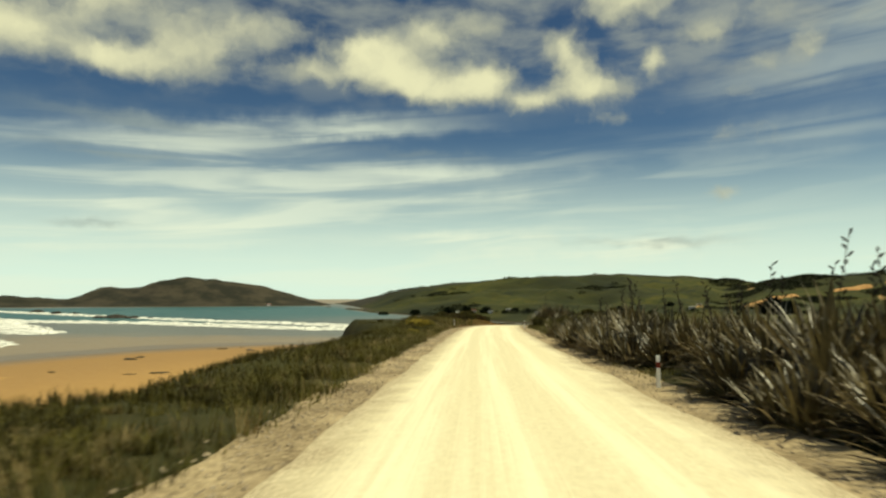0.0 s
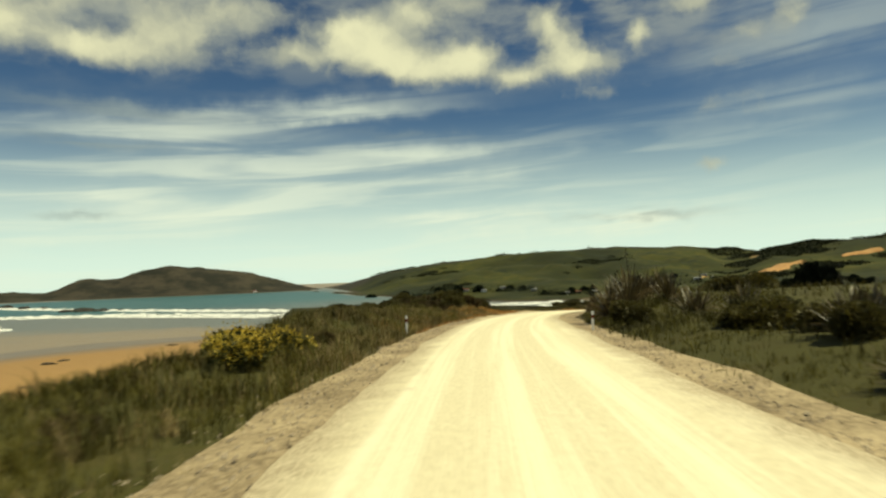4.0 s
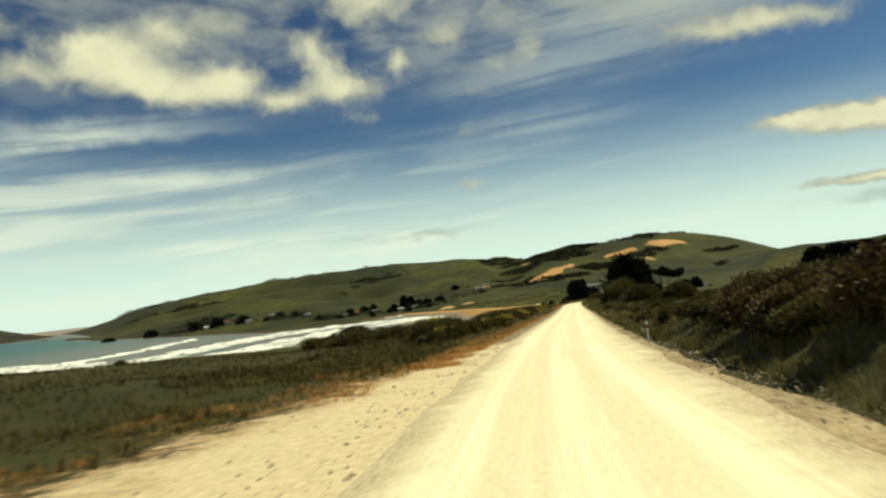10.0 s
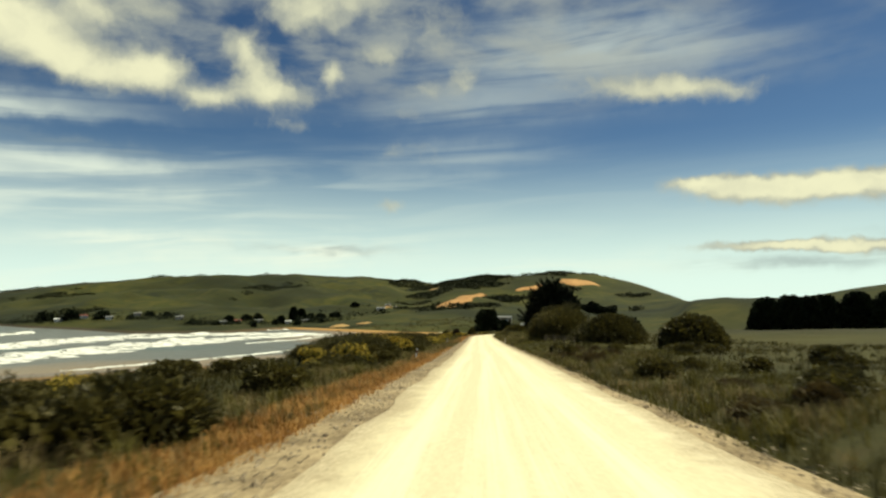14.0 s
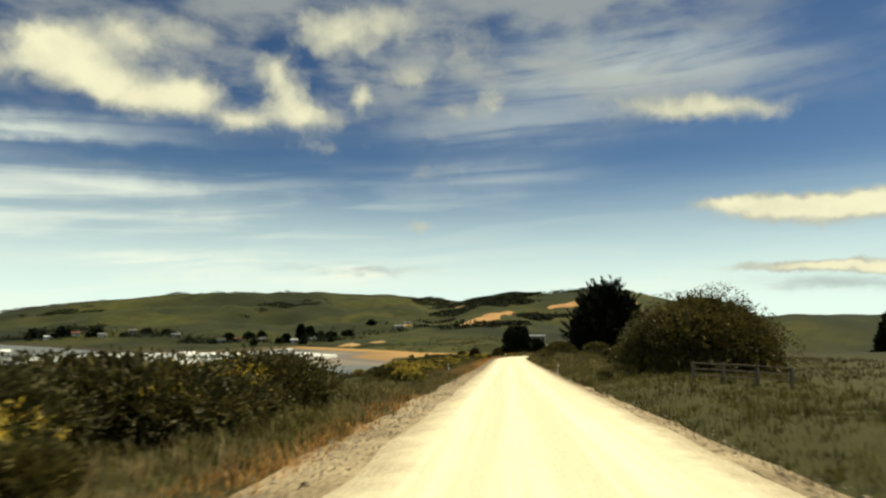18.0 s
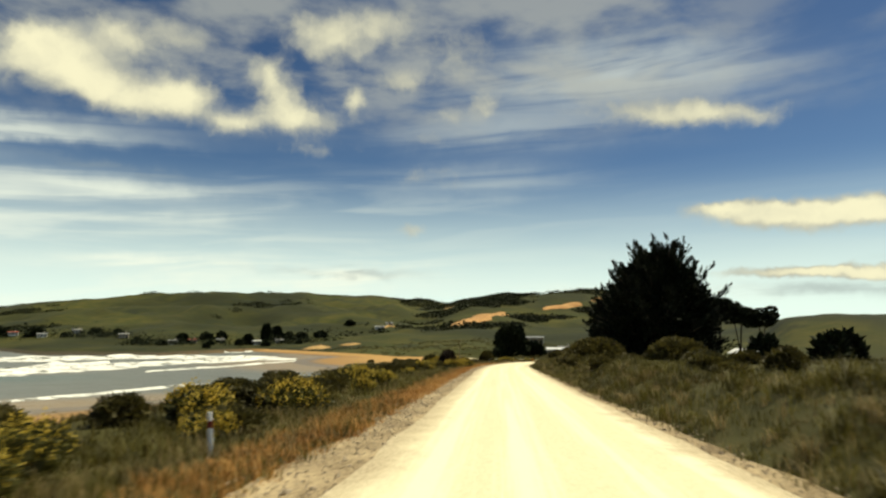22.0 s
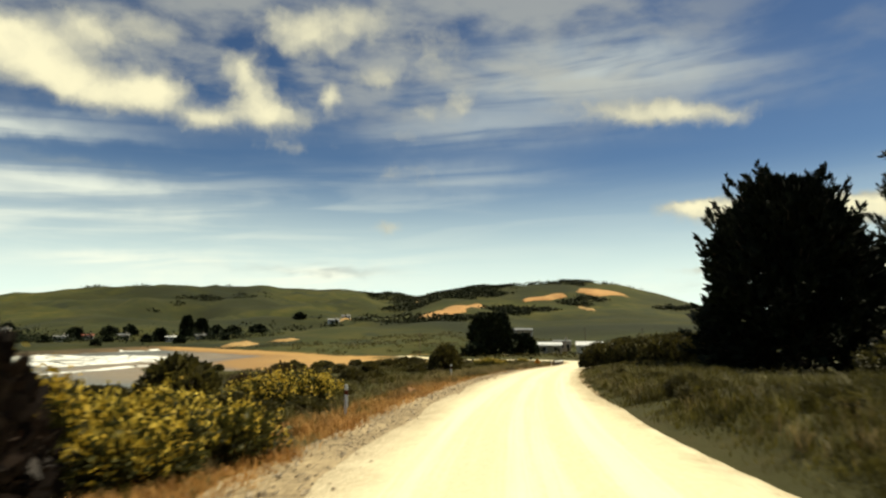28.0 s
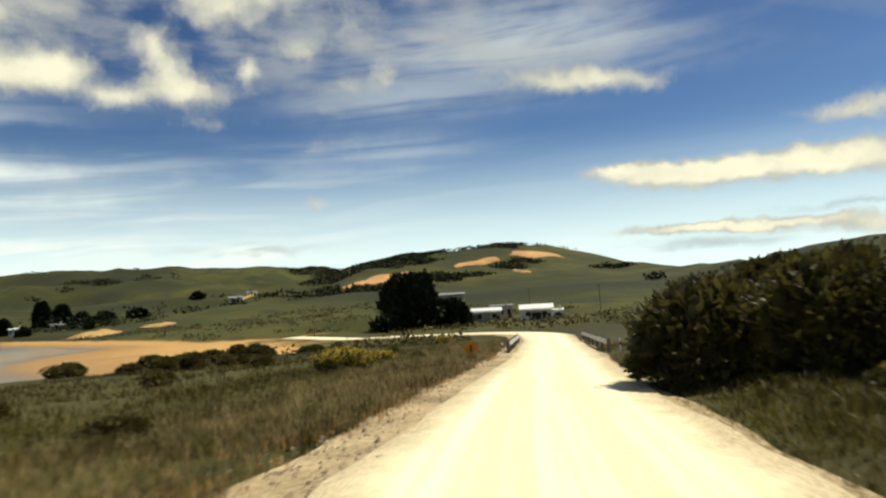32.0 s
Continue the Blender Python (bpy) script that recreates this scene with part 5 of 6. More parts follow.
# inland
copies(scrub, rng, band(60, 110, 22, 7.5, 20, .6, 1.1) + [(46.5, 6.6, .9), (48.5, 6.2, .8), (50.5, 6.9, .9), (47.5, 8.2, 1.0), (51, 8.6, 1.0), (93.5, 6.3, .6), (96.5, 6.0, .55), (98.8, 6.6, .6), (94.5, 8.0, .8), (97.5, 8.4, .8), (84, 6.6, .9), (86.5, 6.4, .8), (101, 7.2, .8), (108, 6.4, .8)] + band(128, 178, 16, 7.2, 10, .8, 1.1) + band(148, 182, 16, 6.6, 9.5, .6, .95) + band(138, 172, 10, 6.4, 7.4, .6, .9)
       + band(178, 262, 30, 6.4, 20, .55, .95) + band(184, 216, 14, 6.2, 9.5, .55, .85) + band(405, 470, 26, 5.6, 8.0, .35, .6) + band(300, 345, 10, 9, 22, .5, .9) + band(345, 405, 22, 7.0, 16, .6, 1.1) + band(377, 399, 9, 7.0, 10, .7, 1.0) + band(405, 452, 5, 9.5, 14, .45, .7) + band(452, 466, 7, 7.5, 12, .5, .7), (0.85, 1.15))
copies(gorse, rng, [(466, 7.2, .35), (468, 8.2, .4), (470, 6.9, .35), (464, 9.4, .4), (462, 8.4, .3)], (0.9, 1.1))
away(thicket + scrub + brown + gorse)

put(make_dome(rng, 1.9, 2.9, SCRUB_B, "rounded olive bush in the seaward grass", "coastal_bush", 8000, 0.09, cat="shrub"), spot(464.5, -9.5))
put(make_dome(rng, 2.0, 3.0, DARKBUSH, "brown half-dead bush above the beach", "dead_bush", 5000, 0.12, cat="shrub"), spot(409.2, -7.4, 0, 0.72, 0.05, 0.95))
put(make_dome(rng, 1.7, 2.1, SCRUB, "dark twiggy bush above the beach", "coastal_bush", 4500, 0.11, cat="shrub"), spot(424.5, -12.4))
# the thick hedge by the bridge
for s, u, w, h in [(475.5, 4.9, 2.4, 2.9), (478, 7.8, 3.2, 3.7), (472, 10.0, 3.3, 3.8), (476, 13, 3.8, 4.4), (468, 14.8, 3.6, 4.1), (484, 6.4, 2.6, 3.0), (486, 11, 3.4, 3.7), (463, 17, 3.4, 3.6), (468.5, 11.2, 2.9, 3.4), (471.5, 14.5, 2.8, 3.9), (473.5, 7.6, 2.6, 3.3)]:
    put(make_dome(rng, w, h, SCRUB, "dense dark green hedge bush beside the road", "hedge_bush", 11000, 0.095, "thick hedge by the bridge", "shrub"), spot(s, u))
put(make_dome(rng, 2.8, 4.1, SCRUB, "dense dark green hedge bush beside the road", "hedge_bush", 9000, 0.095, "thick hedge by the bridge", "shrub"), Matrix.Translation((205.6, 414.4, ground_at(205.6, 414.4))))
# ---- wind-shorn trees and cypresses ----
put(make_dome(rng, 6.2, 6.0, SCRUB_B, "large domed wind-shorn tree with an olive green crown", n=46000, size=0.088), spot(304.5, 13.2))
put(make_dome(rng, 4.7, 3.9, SCRUB, "dark domed wind-shorn tree beside the road", n=32000, size=0.085), spot(275, 15.0))
put(make_dome(rng, 3.6, 3.6, SCRUB, "dark domed wind-shorn tree beside the road", n=14000, size=0.125), spot(262, 20))
put(make_dome(rng, 3.9, 2.7, SCRUB_B, "domed olive green bush on the road bank", "coastal_bush", 16000, 0.11, cat="shrub"), spot(391, 10.6))
put(make_dome(rng, 2.4, 2.3, SCRUB_B, "yellow-green shrub on the grassy bank", "coastal_bush", 8000, 0.11, cat="shrub"), spot(316, 11))
put(make_dome(rng, 3.4, 2.6, SCRUB_B, "domed olive green bush on the road bank", "coastal_bush", 9000, 0.11, cat="shrub"), spot(378, 16))
put(make_dome(rng, 4.0, 3.0, SCRUB, "low dark bush under the cypress", "coastal_bush", 9000, 0.11, cat="shrub"), spot(432, 18))
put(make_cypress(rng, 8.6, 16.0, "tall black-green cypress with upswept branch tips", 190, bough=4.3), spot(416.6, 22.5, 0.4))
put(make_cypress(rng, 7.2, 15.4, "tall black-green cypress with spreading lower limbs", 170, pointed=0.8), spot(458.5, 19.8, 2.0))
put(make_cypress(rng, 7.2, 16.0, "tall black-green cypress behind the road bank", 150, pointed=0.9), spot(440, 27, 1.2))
for x, y, w, h in [(209.5, 375, 2.6, 10.6), (207, 377.5, 2.4, 11.0), (212.5, 372.5, 2.3, 9.6)]:
    put(make_umbrella(rng, w, h, "thin dark pine with a flat windswept top"), Matrix.Translation((x, y, ground_at(x, y) - 0.1)))


def far_tree(x, y, wide, high, kind, label):
    z = ground_at(x, y)
    if kind:
        q = make_cypress(rng, wide, high, label, 60, "far_tree", "trees round the village", high * 0.06, wide * 0.32, FARLEAF, grain=2.2)
    else:
        q = make_dome(rng, wide, high, FARLEAF, label, "far_tree", 1800, wide * 0.11, "trees round the village")
    return put(q, Matrix.Translation((x, y, z - 0.1)))


# the dark trees inland
for x, y, w, h, kind in [(183, 349, 2.2, 3.6, 0), (196, 349, 2.6, 5.0, 0), (204, 352, 2.8, 5.6, 0),
                         (263, 347, 6.0, 12.8, 1), (268, 341, 6.4, 13.6, 1), (272, 337, 6.2, 13.0, 1), (275, 333, 6.6, 13.6, 1), (281, 325, 7.0, 14.4, 1), (286, 317, 6.8, 14.0, 1), (291, 308, 7.0, 14.6, 1), (296, 299, 7.0, 14.0, 1), (301, 289, 7.0, 14.6, 1)]:
    far_tree(x, y, w, h, kind, "dark tree standing in the paddock")
# the big tree beside the houses and the bush at its foot
put(make_cypress(rng, 8.0, 14.4, "broad dark pine beside the houses", 130, "pine_tree", "trees round the village", 1.6, 2.4, FARLEAF, 0.45, grain=1.5), Matrix.Translation((270.5, 552, ground_at(270.5, 552) - 0.2)))
put(make_dome(rng, 6.0, 7.5, FARLEAF, "dark rounded tree beside the houses", "far_tree", 5000, 0.4, "trees round the village"), Matrix.Translation((282, 551, ground_at(282, 551))))
put(make_dome(rng, 4.0, 4.0, FARLEAF, "dark rounded tree beside the houses", "far_tree", 2500, 0.4, "trees round the village"), Matrix.Translation((262, 549, ground_at(262, 549))))
# trees along the far shore
for x, y, w, h, kind in [(93, 860, 9, 9, 0), (108, 850, 7, 8, 0), (162, 763, 8, 7, 0), (172, 766, 7, 9, 0), (200, 756, 5, 17, 1), (208, 760, 6, 13, 1), (216, 758, 7, 9, 0), (226, 764, 9, 6, 0), (55, 852, 12, 10, 0), (30, 870, 14, 11, 0), (8, 900, 14, 12, 0),
                         (133, 735, 5, 6, 0), (146, 752, 6, 8, 1), (185, 738, 5, 9, 1), (178, 730, 5, 7, 0), (120, 770, 6, 7, 0), (-40, 960, 14, 10, 0), (-90, 1010, 14, 9, 0), (242, 770, 9, 6, 0), (290, 850, 8, 6, 0), (155, 700, 4, 5, 0), (192, 715, 5, 6, 0), (160, 728, 5, 4, 0), (216, 728, 4, 5, 0), (76, 822, 6, 5, 0)]:
    far_tree(x, y, w * 0.55, h * 0.62, kind, "dark shore tree among the village houses")

# scrub clumps on the hills: many small leafy heaps
n = 150000
az, k = np.radians(rng.uniform(-10, 75, n)), rng.uniform(0.02, 1.05, n)
r0, r1 = np.interp(np.degrees(az), *FOOT.T), np.interp(np.degrees(az), *RIDGE.T)
r = r0 + (r1 - r0) * k
x, y = HUB[0] + np.sin(az) * r, HUB[1] + np.cos(az) * r
deg = np.degrees(az)
patchy = rough(x * 0.8 + y * 0.6, y * 0.8 - x * 0.6, 330, 5)
for cx, cy, rx, ry in [(601, 1139, 90, 60), (560, 1180, 70, 70), (505, 868, 46, 26), (470, 845, 34, 20), (583, 893, 22, 26), (612, 905, 26, 18), (690, 852, 50, 22), (400, 790, 44, 20), (335, 750, 40, 16), (450, 1000, 40, 60), (395, 935, 30, 30), (664, 737, 70, 26), (510, 655, 30, 14)]:
    patchy = np.maximum(patchy, 0.95 - 0.5 * ((x - cx) / rx) ** 2 - 0.5 * ((y - cy) / ry) ** 2)
keep = (patchy + rng.uniform(-0.07, 0.07, n) > 0.72) & (k > 0.14 + 0.2 * rng.random(n)) & (deg < 46)
x, y = x[keep], y[keep]
z = height(x, y)
ok = z > 2.5
c = np.stack([x, y, z], 1)[ok]
m = 6
pts = np.repeat(c, m, 0) + rng.normal(size=(len(c) * m, 3)) * np.array([2.4, 2.4, 0.7]) + np.array([0, 0, 0.9])
tagged(quads_object("hill_scrub", leaves(rng, pts, 1.7, 0.5, 1.2), HILLSCRUB), "dark scrub and trees in the folds of the hills", "scrub", kind="stuff")

# dark scrub along the foot of the far shore
line = np.array([(-150, 1060), (-60, 960), (8, 890), (60, 845), (105, 800), (130, 745), (160, 735), (200, 722), (245, 765)], float)
d = np.r_[0, np.cumsum(np.hypot(*np.diff(line, axis=0).T))]
t = rng.uniform(0, d[-1], 1500)
x, y = (np.interp(t, d, line[:, q]) + rng.normal(size=1500) * 9 for q in range(2))
keep = rough(x, y, 60, 4) + rng.uniform(-0.3, 0.3, 1500) > -0.05
x, y = x[keep], y[keep]
z = height(x, y)
c = np.stack([x, y, z], 1)[z > 0.7]
tall = np.repeat(rng.uniform(0.6, 1.8, len(c)) ** 1.5, 14)[:, None]
pts = np.repeat(c, 14, 0) + np.abs(rng.normal(size=(len(c) * 14, 3))) * tall * np.array([0, 0, 1.3]) + rng.normal(size=(len(c) * 14, 3)) * np.array([1.3, 1.3, 0.2]) + np.array([0, 0, 0.4])
tagged(quads_object("shore_scrub", leaves(rng, pts, 0.75, 0.6, 1.3), FARLEAF), "dark scrub and garden trees along the far shore", "scrub", kind="stuff")

# low mottled scrub over the flats by the stream
n = 1500
x, y = rng.uniform(195, 335, n), rng.uniform(478, 660, n)
sn, un, zn = nearest(np.stack([x, y], 1))
z = height(x, y, sn, un, zn)
keep = (z > 1.9) & (np.abs(un) > 7) & (rough(x, y, 40, 4) + rng.uniform(-0.4, 0.4, n) > 0.0)
c = np.stack([x, y, z], 1)[keep]
pts = np.repeat(c, 16, 0) + rng.normal(size=(len(c) * 16, 3)) * np.array([1.0, 1.0, 0.3]) + np.array([0, 0, 0.35])
tagged(quads_object("flat_scrub", leaves(rng, pts, 0.5, 0.5, 1.2), SCRUB_B), "low olive scrub over the flats by the stream", "scrub", kind="stuff")

# bare slips and tracks on the hills
drape("hill_track", [(566, 1250), (548, 1190), (520, 1120), (500, 1060)], (16, 10, 7), SANDM, "pale farm track zigzagging down the hill", "track", 1.2)
drape("bare_slip", [(355, 780), (385, 815), (414, 842), (445, 880), (476, 905)], (34, 26, 22, 26), EARTH, "bare tan slip on the hillside", "slip", 1.4)
drape("bare_slip", [(534, 912), (566, 930), (600, 935)], (6, 16, 26), EARTH, "bare orange slip near the hilltop", "slip", 1.2)
drape("bare_slip", [(630, 935), (662, 948), (694, 965)], (22, 44, 60), EARTH, "bare orange slip near the hilltop", "slip", 1.2)
drape("hill_track", [(580, 880), (560, 850), (545, 822)], (9, 7), SANDM, "pale farm track on the hill", "track", 1.0)
drape("bare_slip", [(300, 806), (325, 835), (352, 860)], (8, 5, 4), SANDM, "pale cutting on the hillside", "slip", 1.0)


def dune(x, y, w, d, h, turn, label):
    bm = bmesh.new()
    bmesh.ops.create_grid(bm, x_segments=18, y_segments=12, size=0.5)
    for v in bm.verts:
        r = math.hypot(v.co.x * 2, v.co.y * 2)
        k = max(0.0, 1 - r) ** 0.7
        v.co = Vector((v.co.x * w, v.co.y * d, h * k * (1 + 0.3 * noise.noise(v.co * 5)) - 0.4 * (r > 0.95)))
    ob = tagged(part("sand_dune", bm, SANDM), label, "dune", "sand dunes by the shore")
    ob.matrix_basis = Matrix.Translation((x, y, ground_at(x, y) - 0.2)) @ Matrix.Rotation(turn, 4, "Z")


dune(214, 672, 24, 12, 2.2, 0.6, "bare sand dune behind the beach")
dune(236, 676, 18, 8, 1.1, 0.3, "low sand dune behind the beach")


# ---- buildings and made things ----
def toward(x, y, tx, ty):
    """The turn that makes a thing's front (its -y side) face a place."""
    return math.atan2(ty - y, tx - x) + math.pi / 2


def make_window(parent, x, y, z, w, h, turn=None):
    fr = part("window", box_bm(w + 0.16, 0.10, h + 0.16, (x, y, z - 0.08), 0.01), WALL_W, parent, "white-framed window")
    part("pane", box_bm(w, 0.05, h, (x, y - 0.045, z)), PANE, fr)
    return fr


def house(x, y, w, d, h, wall, roof, label, face=(184, 406), style="gable", pitch=0.35, openings=2, porch=False, base=None, group="village houses"):
    """A house: walls, roof with eaves, windows, door, chimney, and an open porch if it has one."""
    hs = empty("house", label, "house", group)
    hs.matrix_basis = Matrix.Translation((x, y, (ground_at(x, y) if base is None else base) - 0.15)) @ Matrix.Rotation(toward(x, y, *face), 4, "Z")
    part("wall", box_bm(w, d, h, (0, 0, 0), 0.03), wall, hs)
    bm = bmesh.new()
    e, rise = 0.45, (w if style == "side" else d) * 0.5 * pitch
    if style == "mono":
        c = [(-w / 2 - e, -d / 2 - e, h + 0.05), (w / 2 + e, -d / 2 - e, h + 0.05), (w / 2 + e, d / 2 + e, h + 0.05 + d * pitch * 0.5), (-w / 2 - e, d / 2 + e, h + 0.05 + d * pitch * 0.5)]
        vs = [bm.verts.new(q) for q in c] + [bm.verts.new((q[0], q[1], q[2] + 0.18)) for q in c]
        for f in ((0, 3, 2, 1), (4, 5, 6, 7), (0, 1, 5, 4), (1, 2, 6, 5), (2, 3, 7, 6), (3, 0, 4, 7)):
            bm.faces.new([vs[i] for i in f])
    else:
        c = [(-w / 2 - e, -d / 2 - e, h), (w / 2 + e, -d / 2 - e, h), (w / 2 + e, d / 2 + e, h), (-w / 2 - e, d / 2 + e, h), (-w / 2 - e, 0, h + rise), (w / 2 + e, 0, h + rise)]
        lo = [bm.verts.new(q) for q in c]
        up = [bm.verts.new((q[0], q[1], q[2] + 0.15)) for q in c]
        for f in ((0, 1, 5, 4), (4, 5, 2, 3)):
            bm.faces.new([up[i] for i in f])
            bm.faces.new([lo[i] for i in reversed(f)])
        for f in ((0, 1), (1, 5), (5, 2), (2, 3), (3, 4), (4, 0)):
            bm.faces.new([lo[f[0]], lo[f[1]], up[f[1]], up[f[0]]])
        for side in (-1, 1):
            g = bmesh.new()
            t = [g.verts.new((side * (w / 2 + k), yy, zz)) for k in (-0.06, 0.0) for yy, zz in ((-d / 2, h), (d / 2, h), (0, h + rise - 0.02))]
            for f in ((0, 1, 2), (5, 4, 3), (0, 3, 4, 1), (1, 4, 5, 2), (2, 5, 3, 0)):
                g.faces.new([t[i] for i in f])
            part("gable", g, wall, hs)
    part("roof", bm, roof, hs)
    for n in range(openings):
        make_window(hs, -w / 2 + (n + 0.5) * w / openings, -d / 2 - 0.03, h * 0.42, min(1.5, w / openings * 0.5), h * 0.36)
    dr = part("door", box_bm(0.9, 0.08, 2.0, (w / 2 - 0.9, -d / 2 - 0.05, 0.1), 0.01), DARKWOOD, hs)
    part("handle", box_bm(0.04, 0.08, 0.14, (w / 2 - 1.25, -d / 2 - 0.12, 1.05), 0.01), STEEL, dr)
    if porch:
        part("porch_roof", box_bm(w + 0.6, 2.4, 0.16, (0, -d / 2 - 1.2, h - 0.25), 0.02), roof, hs)
        for k in range(4):
            part("porch_post", box_bm(0.14, 0.14, h - 0.25, (-w / 2 + 0.1 + k * (w - 0.2) / 3, -d / 2 - 2.2, 0), 0.01), WALL_W, hs)
    else:
        ch = part("chimney", box_bm(0.6, 0.6, 1.4, (w * 0.22, d * 0.12, h + rise * 0.4), 0.03), WALL_B, hs)
        part("chimney_cap", box_bm(0.72, 0.72, 0.12, (w * 0.22, d * 0.12, h + rise * 0.4 + 1.4), 0.02), STONE, ch)
    return hs


HB = ground_at(300, 556) - 0.1
house(299.6, 558.8, 8.0, 7, 3.4, WALL_B, ROOF_W, "white-roofed bach with a shaded open porch", style="mono", pitch=0.18, porch=True, base=HB)
house(308.4, 563, 6.4, 6, 4.2, WALL_B, ROOF_G, "beige block house with small dark windows", style="mono", pitch=0.05, openings=3, base=HB + 0.2)
house(311.0, 550.6, 8.8, 7, 3.4, WALL_W, ROOF_W, "white garage with a pale iron roof and dark doors", style="gable", pitch=0.32, openings=2, porch=True, base=HB)
house(316.4, 547.6, 2.8, 4, 2.6, WALL_W, ROOF_W, "small white lean-to shed beside the garage", style="mono", pitch=0.1, openings=1, base=HB)
house(306.5, 588, 10.0, 8, 4.2, WALL_B, ROOF_G, "two-storey beige house on the rise behind", style="mono", pitch=0.12, openings=4, porch=True, base=HB + 4.2)
house(222.5, 420, 7.5, 6, 3.0, WALL_B, ROOF_W, "beige shed with a white iron roof", face=(160, 380), style="mono", pitch=0.25, openings=1, base=ground_at(222.5, 420) - 0.2)
house(246, 402, 9, 6, 2.8, WALL_W, ROOF_W, "white farm shed in the paddock", face=(170, 390), openings=2)
part("garage_door", box_bm(4.6, 0.1, 2.3, (0.3, -3.6, 0.1), 0.02), BLACK, [o for o in bpy.data.objects if o.get("label", "").startswith("white garage")][0], "wide dark garage door")
for x, y, w, h, wl, rf, lb in [(140, 745, 6, 2.6, WALL_W, ROOF_G, "white shore house with a grey roof"), (190, 735, 5, 2.4, WALL_W, ROOF_W, "white shore house with a pale roof"),
                               (112, 790, 6, 2.6, WALL_B, ROOF_G, "beige shore house with a grey roof"), (168, 742, 5, 2.4, WALL_B, ROOF_G, "beige shore house with a grey roof"), (152, 748, 5, 2.4, WALL_B, ROOF_R, "beige shore house with a red roof"), (205, 738, 5, 2.4, WALL_B, ROOF_G, "beige shore house with a grey roof"),
                               (82, 835, 6, 2.6, WALL_B, ROOF_G, "beige shore house with a grey roof"), (60, 840, 6, 2.6, WALL_W, ROOF_G, "white shore house with a grey roof"), (40, 862, 6, 2.6, WALL_W, ROOF_R, "white shore house with a red roof"),
                               (20, 868, 6, 2.6, WALL_W, ROOF_W, "white shore house with a pale roof"), (302, 808, 8, 2.6, WALL_W, ROOF_G, "white farmhouse on the hillside"), (318, 828, 6, 2.4, WALL_W, ROOF_G, "white farm building on the hillside"), (330, 836, 5, 2.4, WALL_W, ROOF_G, "white farm building on the hillside"),
                               (-330, 1690, 11, 4, WALL_W, ROOF_G, "pale house under the far headland"), (-420, 1760, 12, 4, WALL_W, ROOF_G, "pale house under the far headland"), (-470, 1800, 10, 4, WALL_W, ROOF_R, "pale house under the far headland")]:
    z = ground_at(x, y)
    if z > 0.4:
        house(x, y, w, w * 0.62, h, wl, rf, lb, face=(93, 262), openings=3)


def fence(places, high, label, name="fence", rails=3, mat=WOOD, group=""):
    """A post and rail fence through road coordinates."""
    f = empty(name, label, "fence", group)
    pts = [land(np.array([s]), np.array([u]))[0] for s, u in places]
    for p in pts:
        part("post", box_bm(0.13, 0.13, high + 0.2, (p[0], p[1], p[2] - 0.2), 0.012), mat, f)
    for a, b in zip(pts, pts[1:]):
        for k in range(rails):
            z = high * (0.35 + 0.3 * k)
            v, q = tube([(a[0], a[1], a[2] + z), (b[0], b[1], b[2] + z)], [0.03, 0.03], 6)
            quads_object("rail", (v, q), mat, f)
    return f


fence([(291.6, 9.2), (290.9, 10.4), (290.2, 11.7), (289.6, 13.0)], 0.95, "grey wooden fence under the domed tree")

# old timber stock race on the bank
race = empty("stock_race", "old dark timber stock race on the bank", "stock race")
for s, u, h in [(136.9, 6.5, 1.15), (135.3, 6.6, 1.1), (136.8, 7.8, 1.2), (135.2, 7.9, 1.1), (138.5, 6.8, 1.0), (134.2, 8.7, 1.0)]:
    p = land(np.array([s]), np.array([u]))[0]
    part("post", box_bm(0.15, 0.15, h + 0.2, (p[0], p[1], p[2] - 0.2), 0.015), DARKWOOD, race)
for a, b, hh in (((136.9, 6.5), (135.3, 6.6), 1.0), ((136.8, 7.8), (135.2, 7.9), 1.0), ((136.9, 6.5), (136.8, 7.8), 1.05), ((135.3, 6.6), (135.2, 7.9), 1.0), ((136.9, 6.5), (135.3, 6.6), 0.5), ((138.5, 6.8), (136.9, 6.5), 0.85), ((135.2, 7.9), (134.2, 8.7), 0.85)):
    pa, pb = (land(np.array([q[0]]), np.array([q[1]]))[0] for q in (a, b))
    quads_object("rail", tube([(pa[0], pa[1], pa[2] + hh), (pb[0], pb[1], pb[2] + hh)], [0.06, 0.055], 6), DARKWOOD, race)


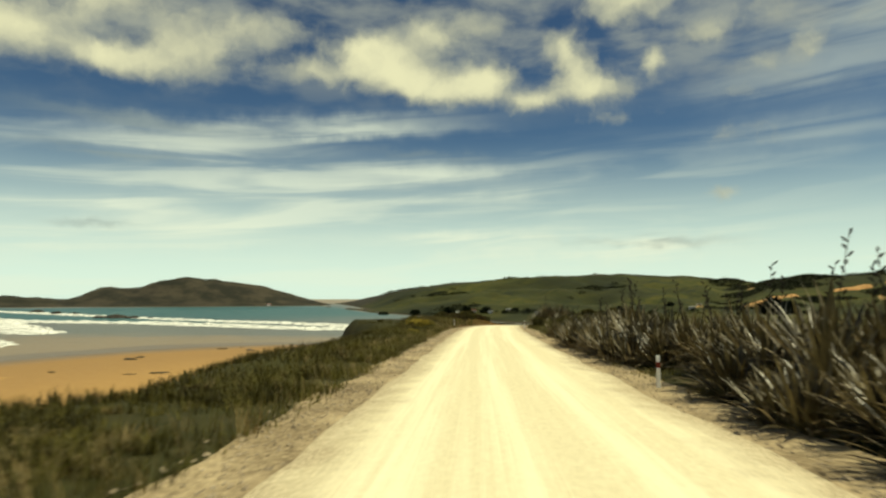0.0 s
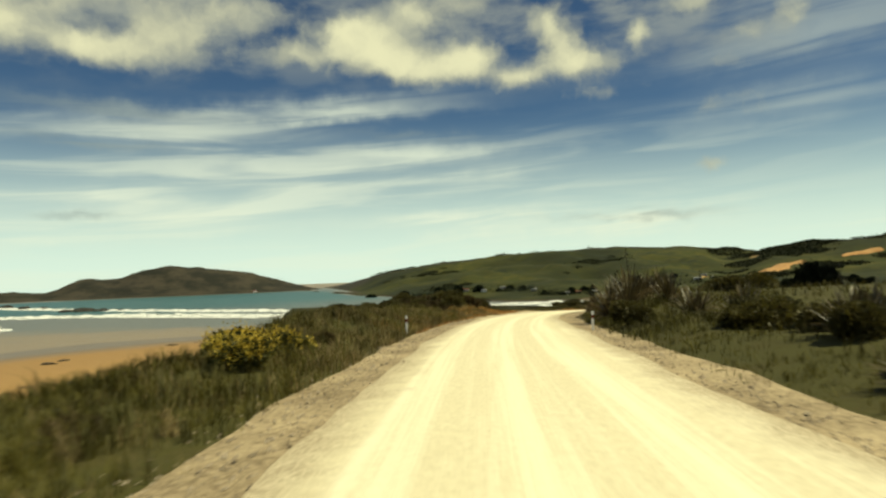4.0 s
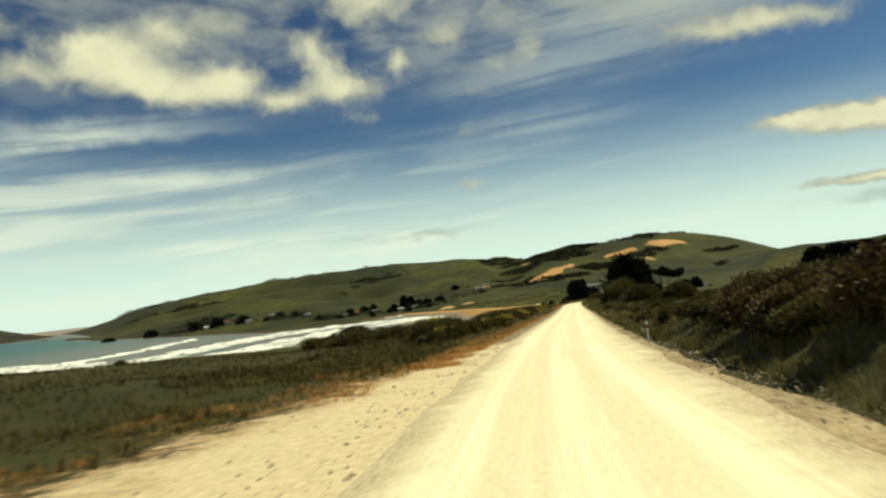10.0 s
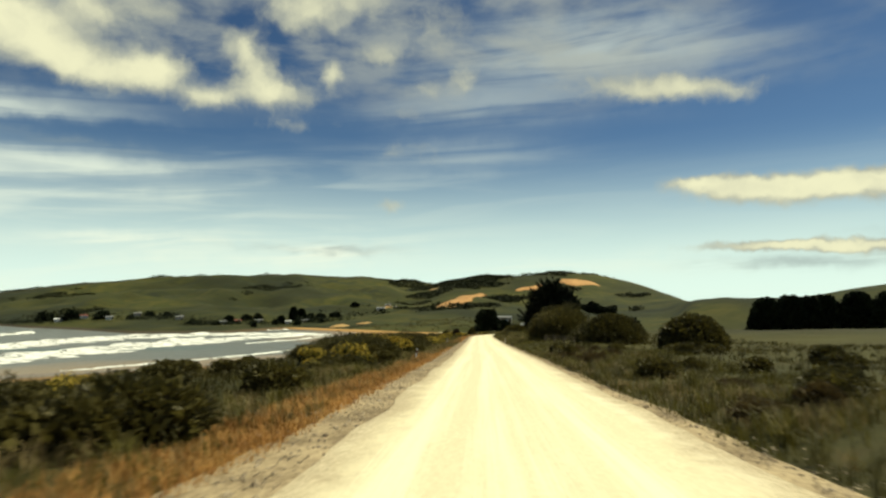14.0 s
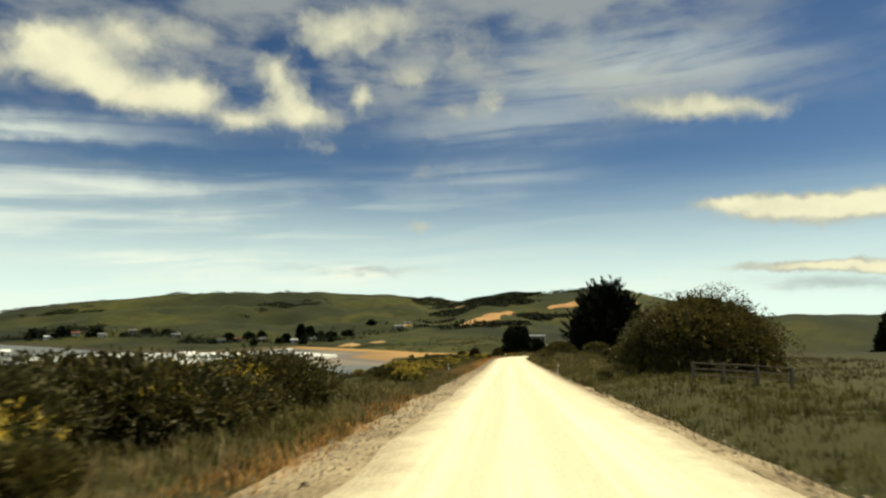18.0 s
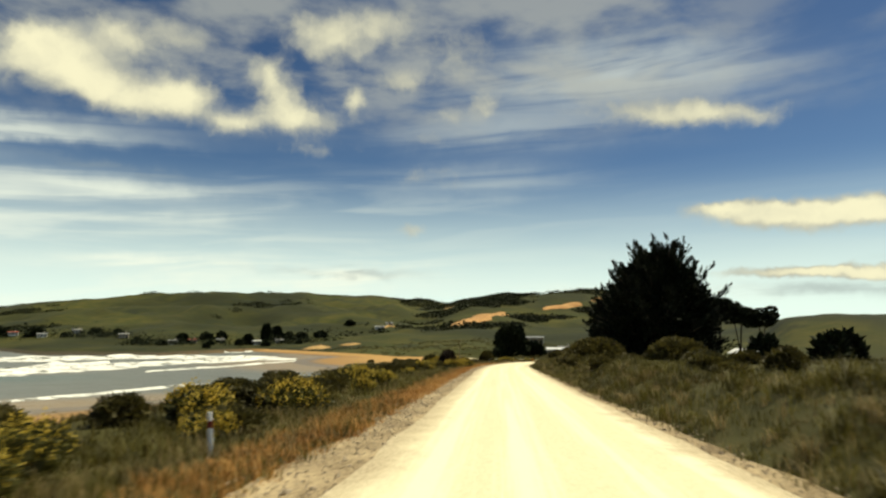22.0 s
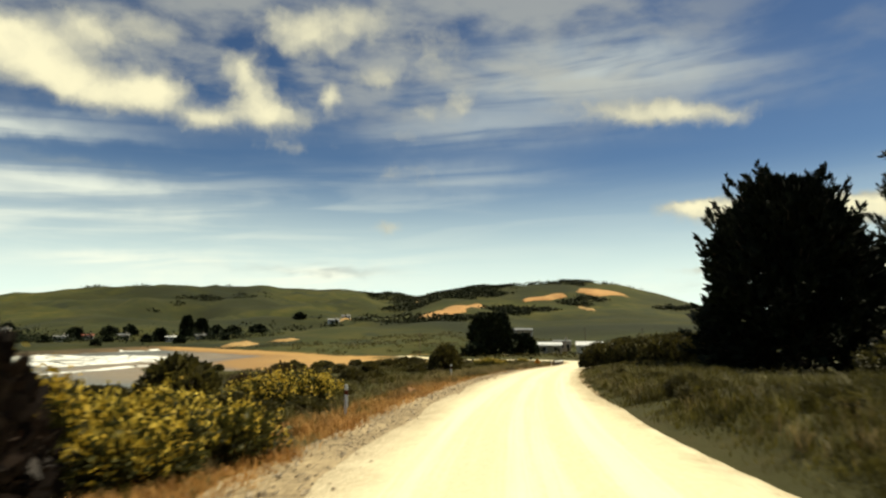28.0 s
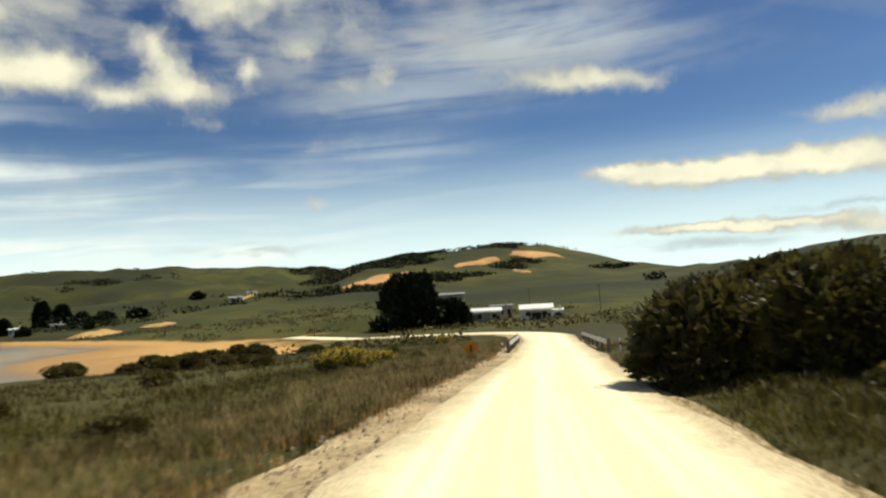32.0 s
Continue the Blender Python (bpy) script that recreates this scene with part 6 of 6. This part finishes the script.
def guard_rail(u, s0, s1, label):
    """A low bridge guard rail on posts."""
    g = empty("guard_rail", label, "guard rail", "bridge rails")
    ss = np.linspace(s0, s1, 7)
    xy, z = at(ss, np.full(7, u)), on_line(ss)[0][:, 2]
    for q, zz in zip(xy, z):
        part("post", box_bm(0.16, 0.16, 0.95, (q[0], q[1], zz - 0.2), 0.012), WOOD, g)
    prof = np.array([(0, 0.0), (0.05, 0.05), (0.0, 0.11), (0.0, 0.17), (0.05, 0.23), (0, 0.29)])
    side = np.sign(u - 1.2)
    _, w = on_line(ss)
    out = np.stack([w[:, 1], -w[:, 0]], 1) * -side
    vv = np.concatenate([xy[:, None] + out[:, None] * (prof[None, :, :1] + 0.09), (z[:, None] + 0.40 + prof[None, :, 1])[..., None]], -1)
    back = vv.copy()
    back[..., :2] -= out[:, None] * 0.02
    f1 = grid_faces(7, 6)
    mesh_object("rail", np.vstack([vv.reshape(-1, 3), back.reshape(-1, 3)]), np.vstack([f1, f1[:, ::-1] + 42]), STEEL, g)
    return g


guard_rail(-1.7, 498, 516, "weathered guard rail at the narrow bridge")
guard_rail(4.0, 494, 517, "weathered guard rail at the narrow bridge")
for s, u in ((498.5, -2.1), (518.5, -2.0), (492, 4.4)):
    q = copy_thing(first, Matrix())
    p = land(np.array([s]), np.array([u]))[0]
    q.matrix_basis = Matrix.Translation((p[0], p[1], p[2] - 0.25)) @ Matrix.Rotation(radians(-38), 4, "Z")

# orange warning board leaning in the grass
p = land(np.array([494.0]), np.array([-3.6]))[0]
sign = empty("warning_sign", "orange warning board leaning low in the grass", "road sign")
sign.matrix_basis = Matrix.Translation((p[0], p[1], p[2] + 0.02)) @ Matrix.Rotation(radians(-36), 4, "Z") @ Matrix.Rotation(radians(-10), 4, "X") @ Matrix.Scale(0.72, 4)
bm = bmesh.new()
bmesh.ops.create_cone(bm, segments=4, radius1=0.62, radius2=0.62, depth=0.03, cap_ends=True, matrix=Matrix.Translation((0, 0, 0.85)) @ Matrix.Rotation(radians(90), 4, "X"))
part("board", bm, ORANGE, sign)
part("mark", box_bm(0.12, 0.02, 0.5, (0, -0.03, 0.6), 0.004), BLACK, sign, "dark mark on the board")
for k in (-0.25, 0.25):
    part("leg", box_bm(0.05, 0.04, 0.8, (k, 0.05, -0.1), 0.006), WOOD, sign)

# utility poles near the houses
for x, y in ((331, 545), (322, 566), (248, 560)):
    pole = empty("power_pole", "grey wooden power pole near the houses", "pole", "power poles")
    pole.location = (x, y, ground_at(x, y) - 0.3)
    quads_object("pole", tube([(0, 0, 0), (0, 0, 4), (0, 0, 8)], [0.14, 0.12, 0.10], 8), WOOD, pole, smooth=True)
    part("crossarm", box_bm(1.8, 0.1, 0.12, (0, 0, 7.4), 0.01), WOOD, pole)
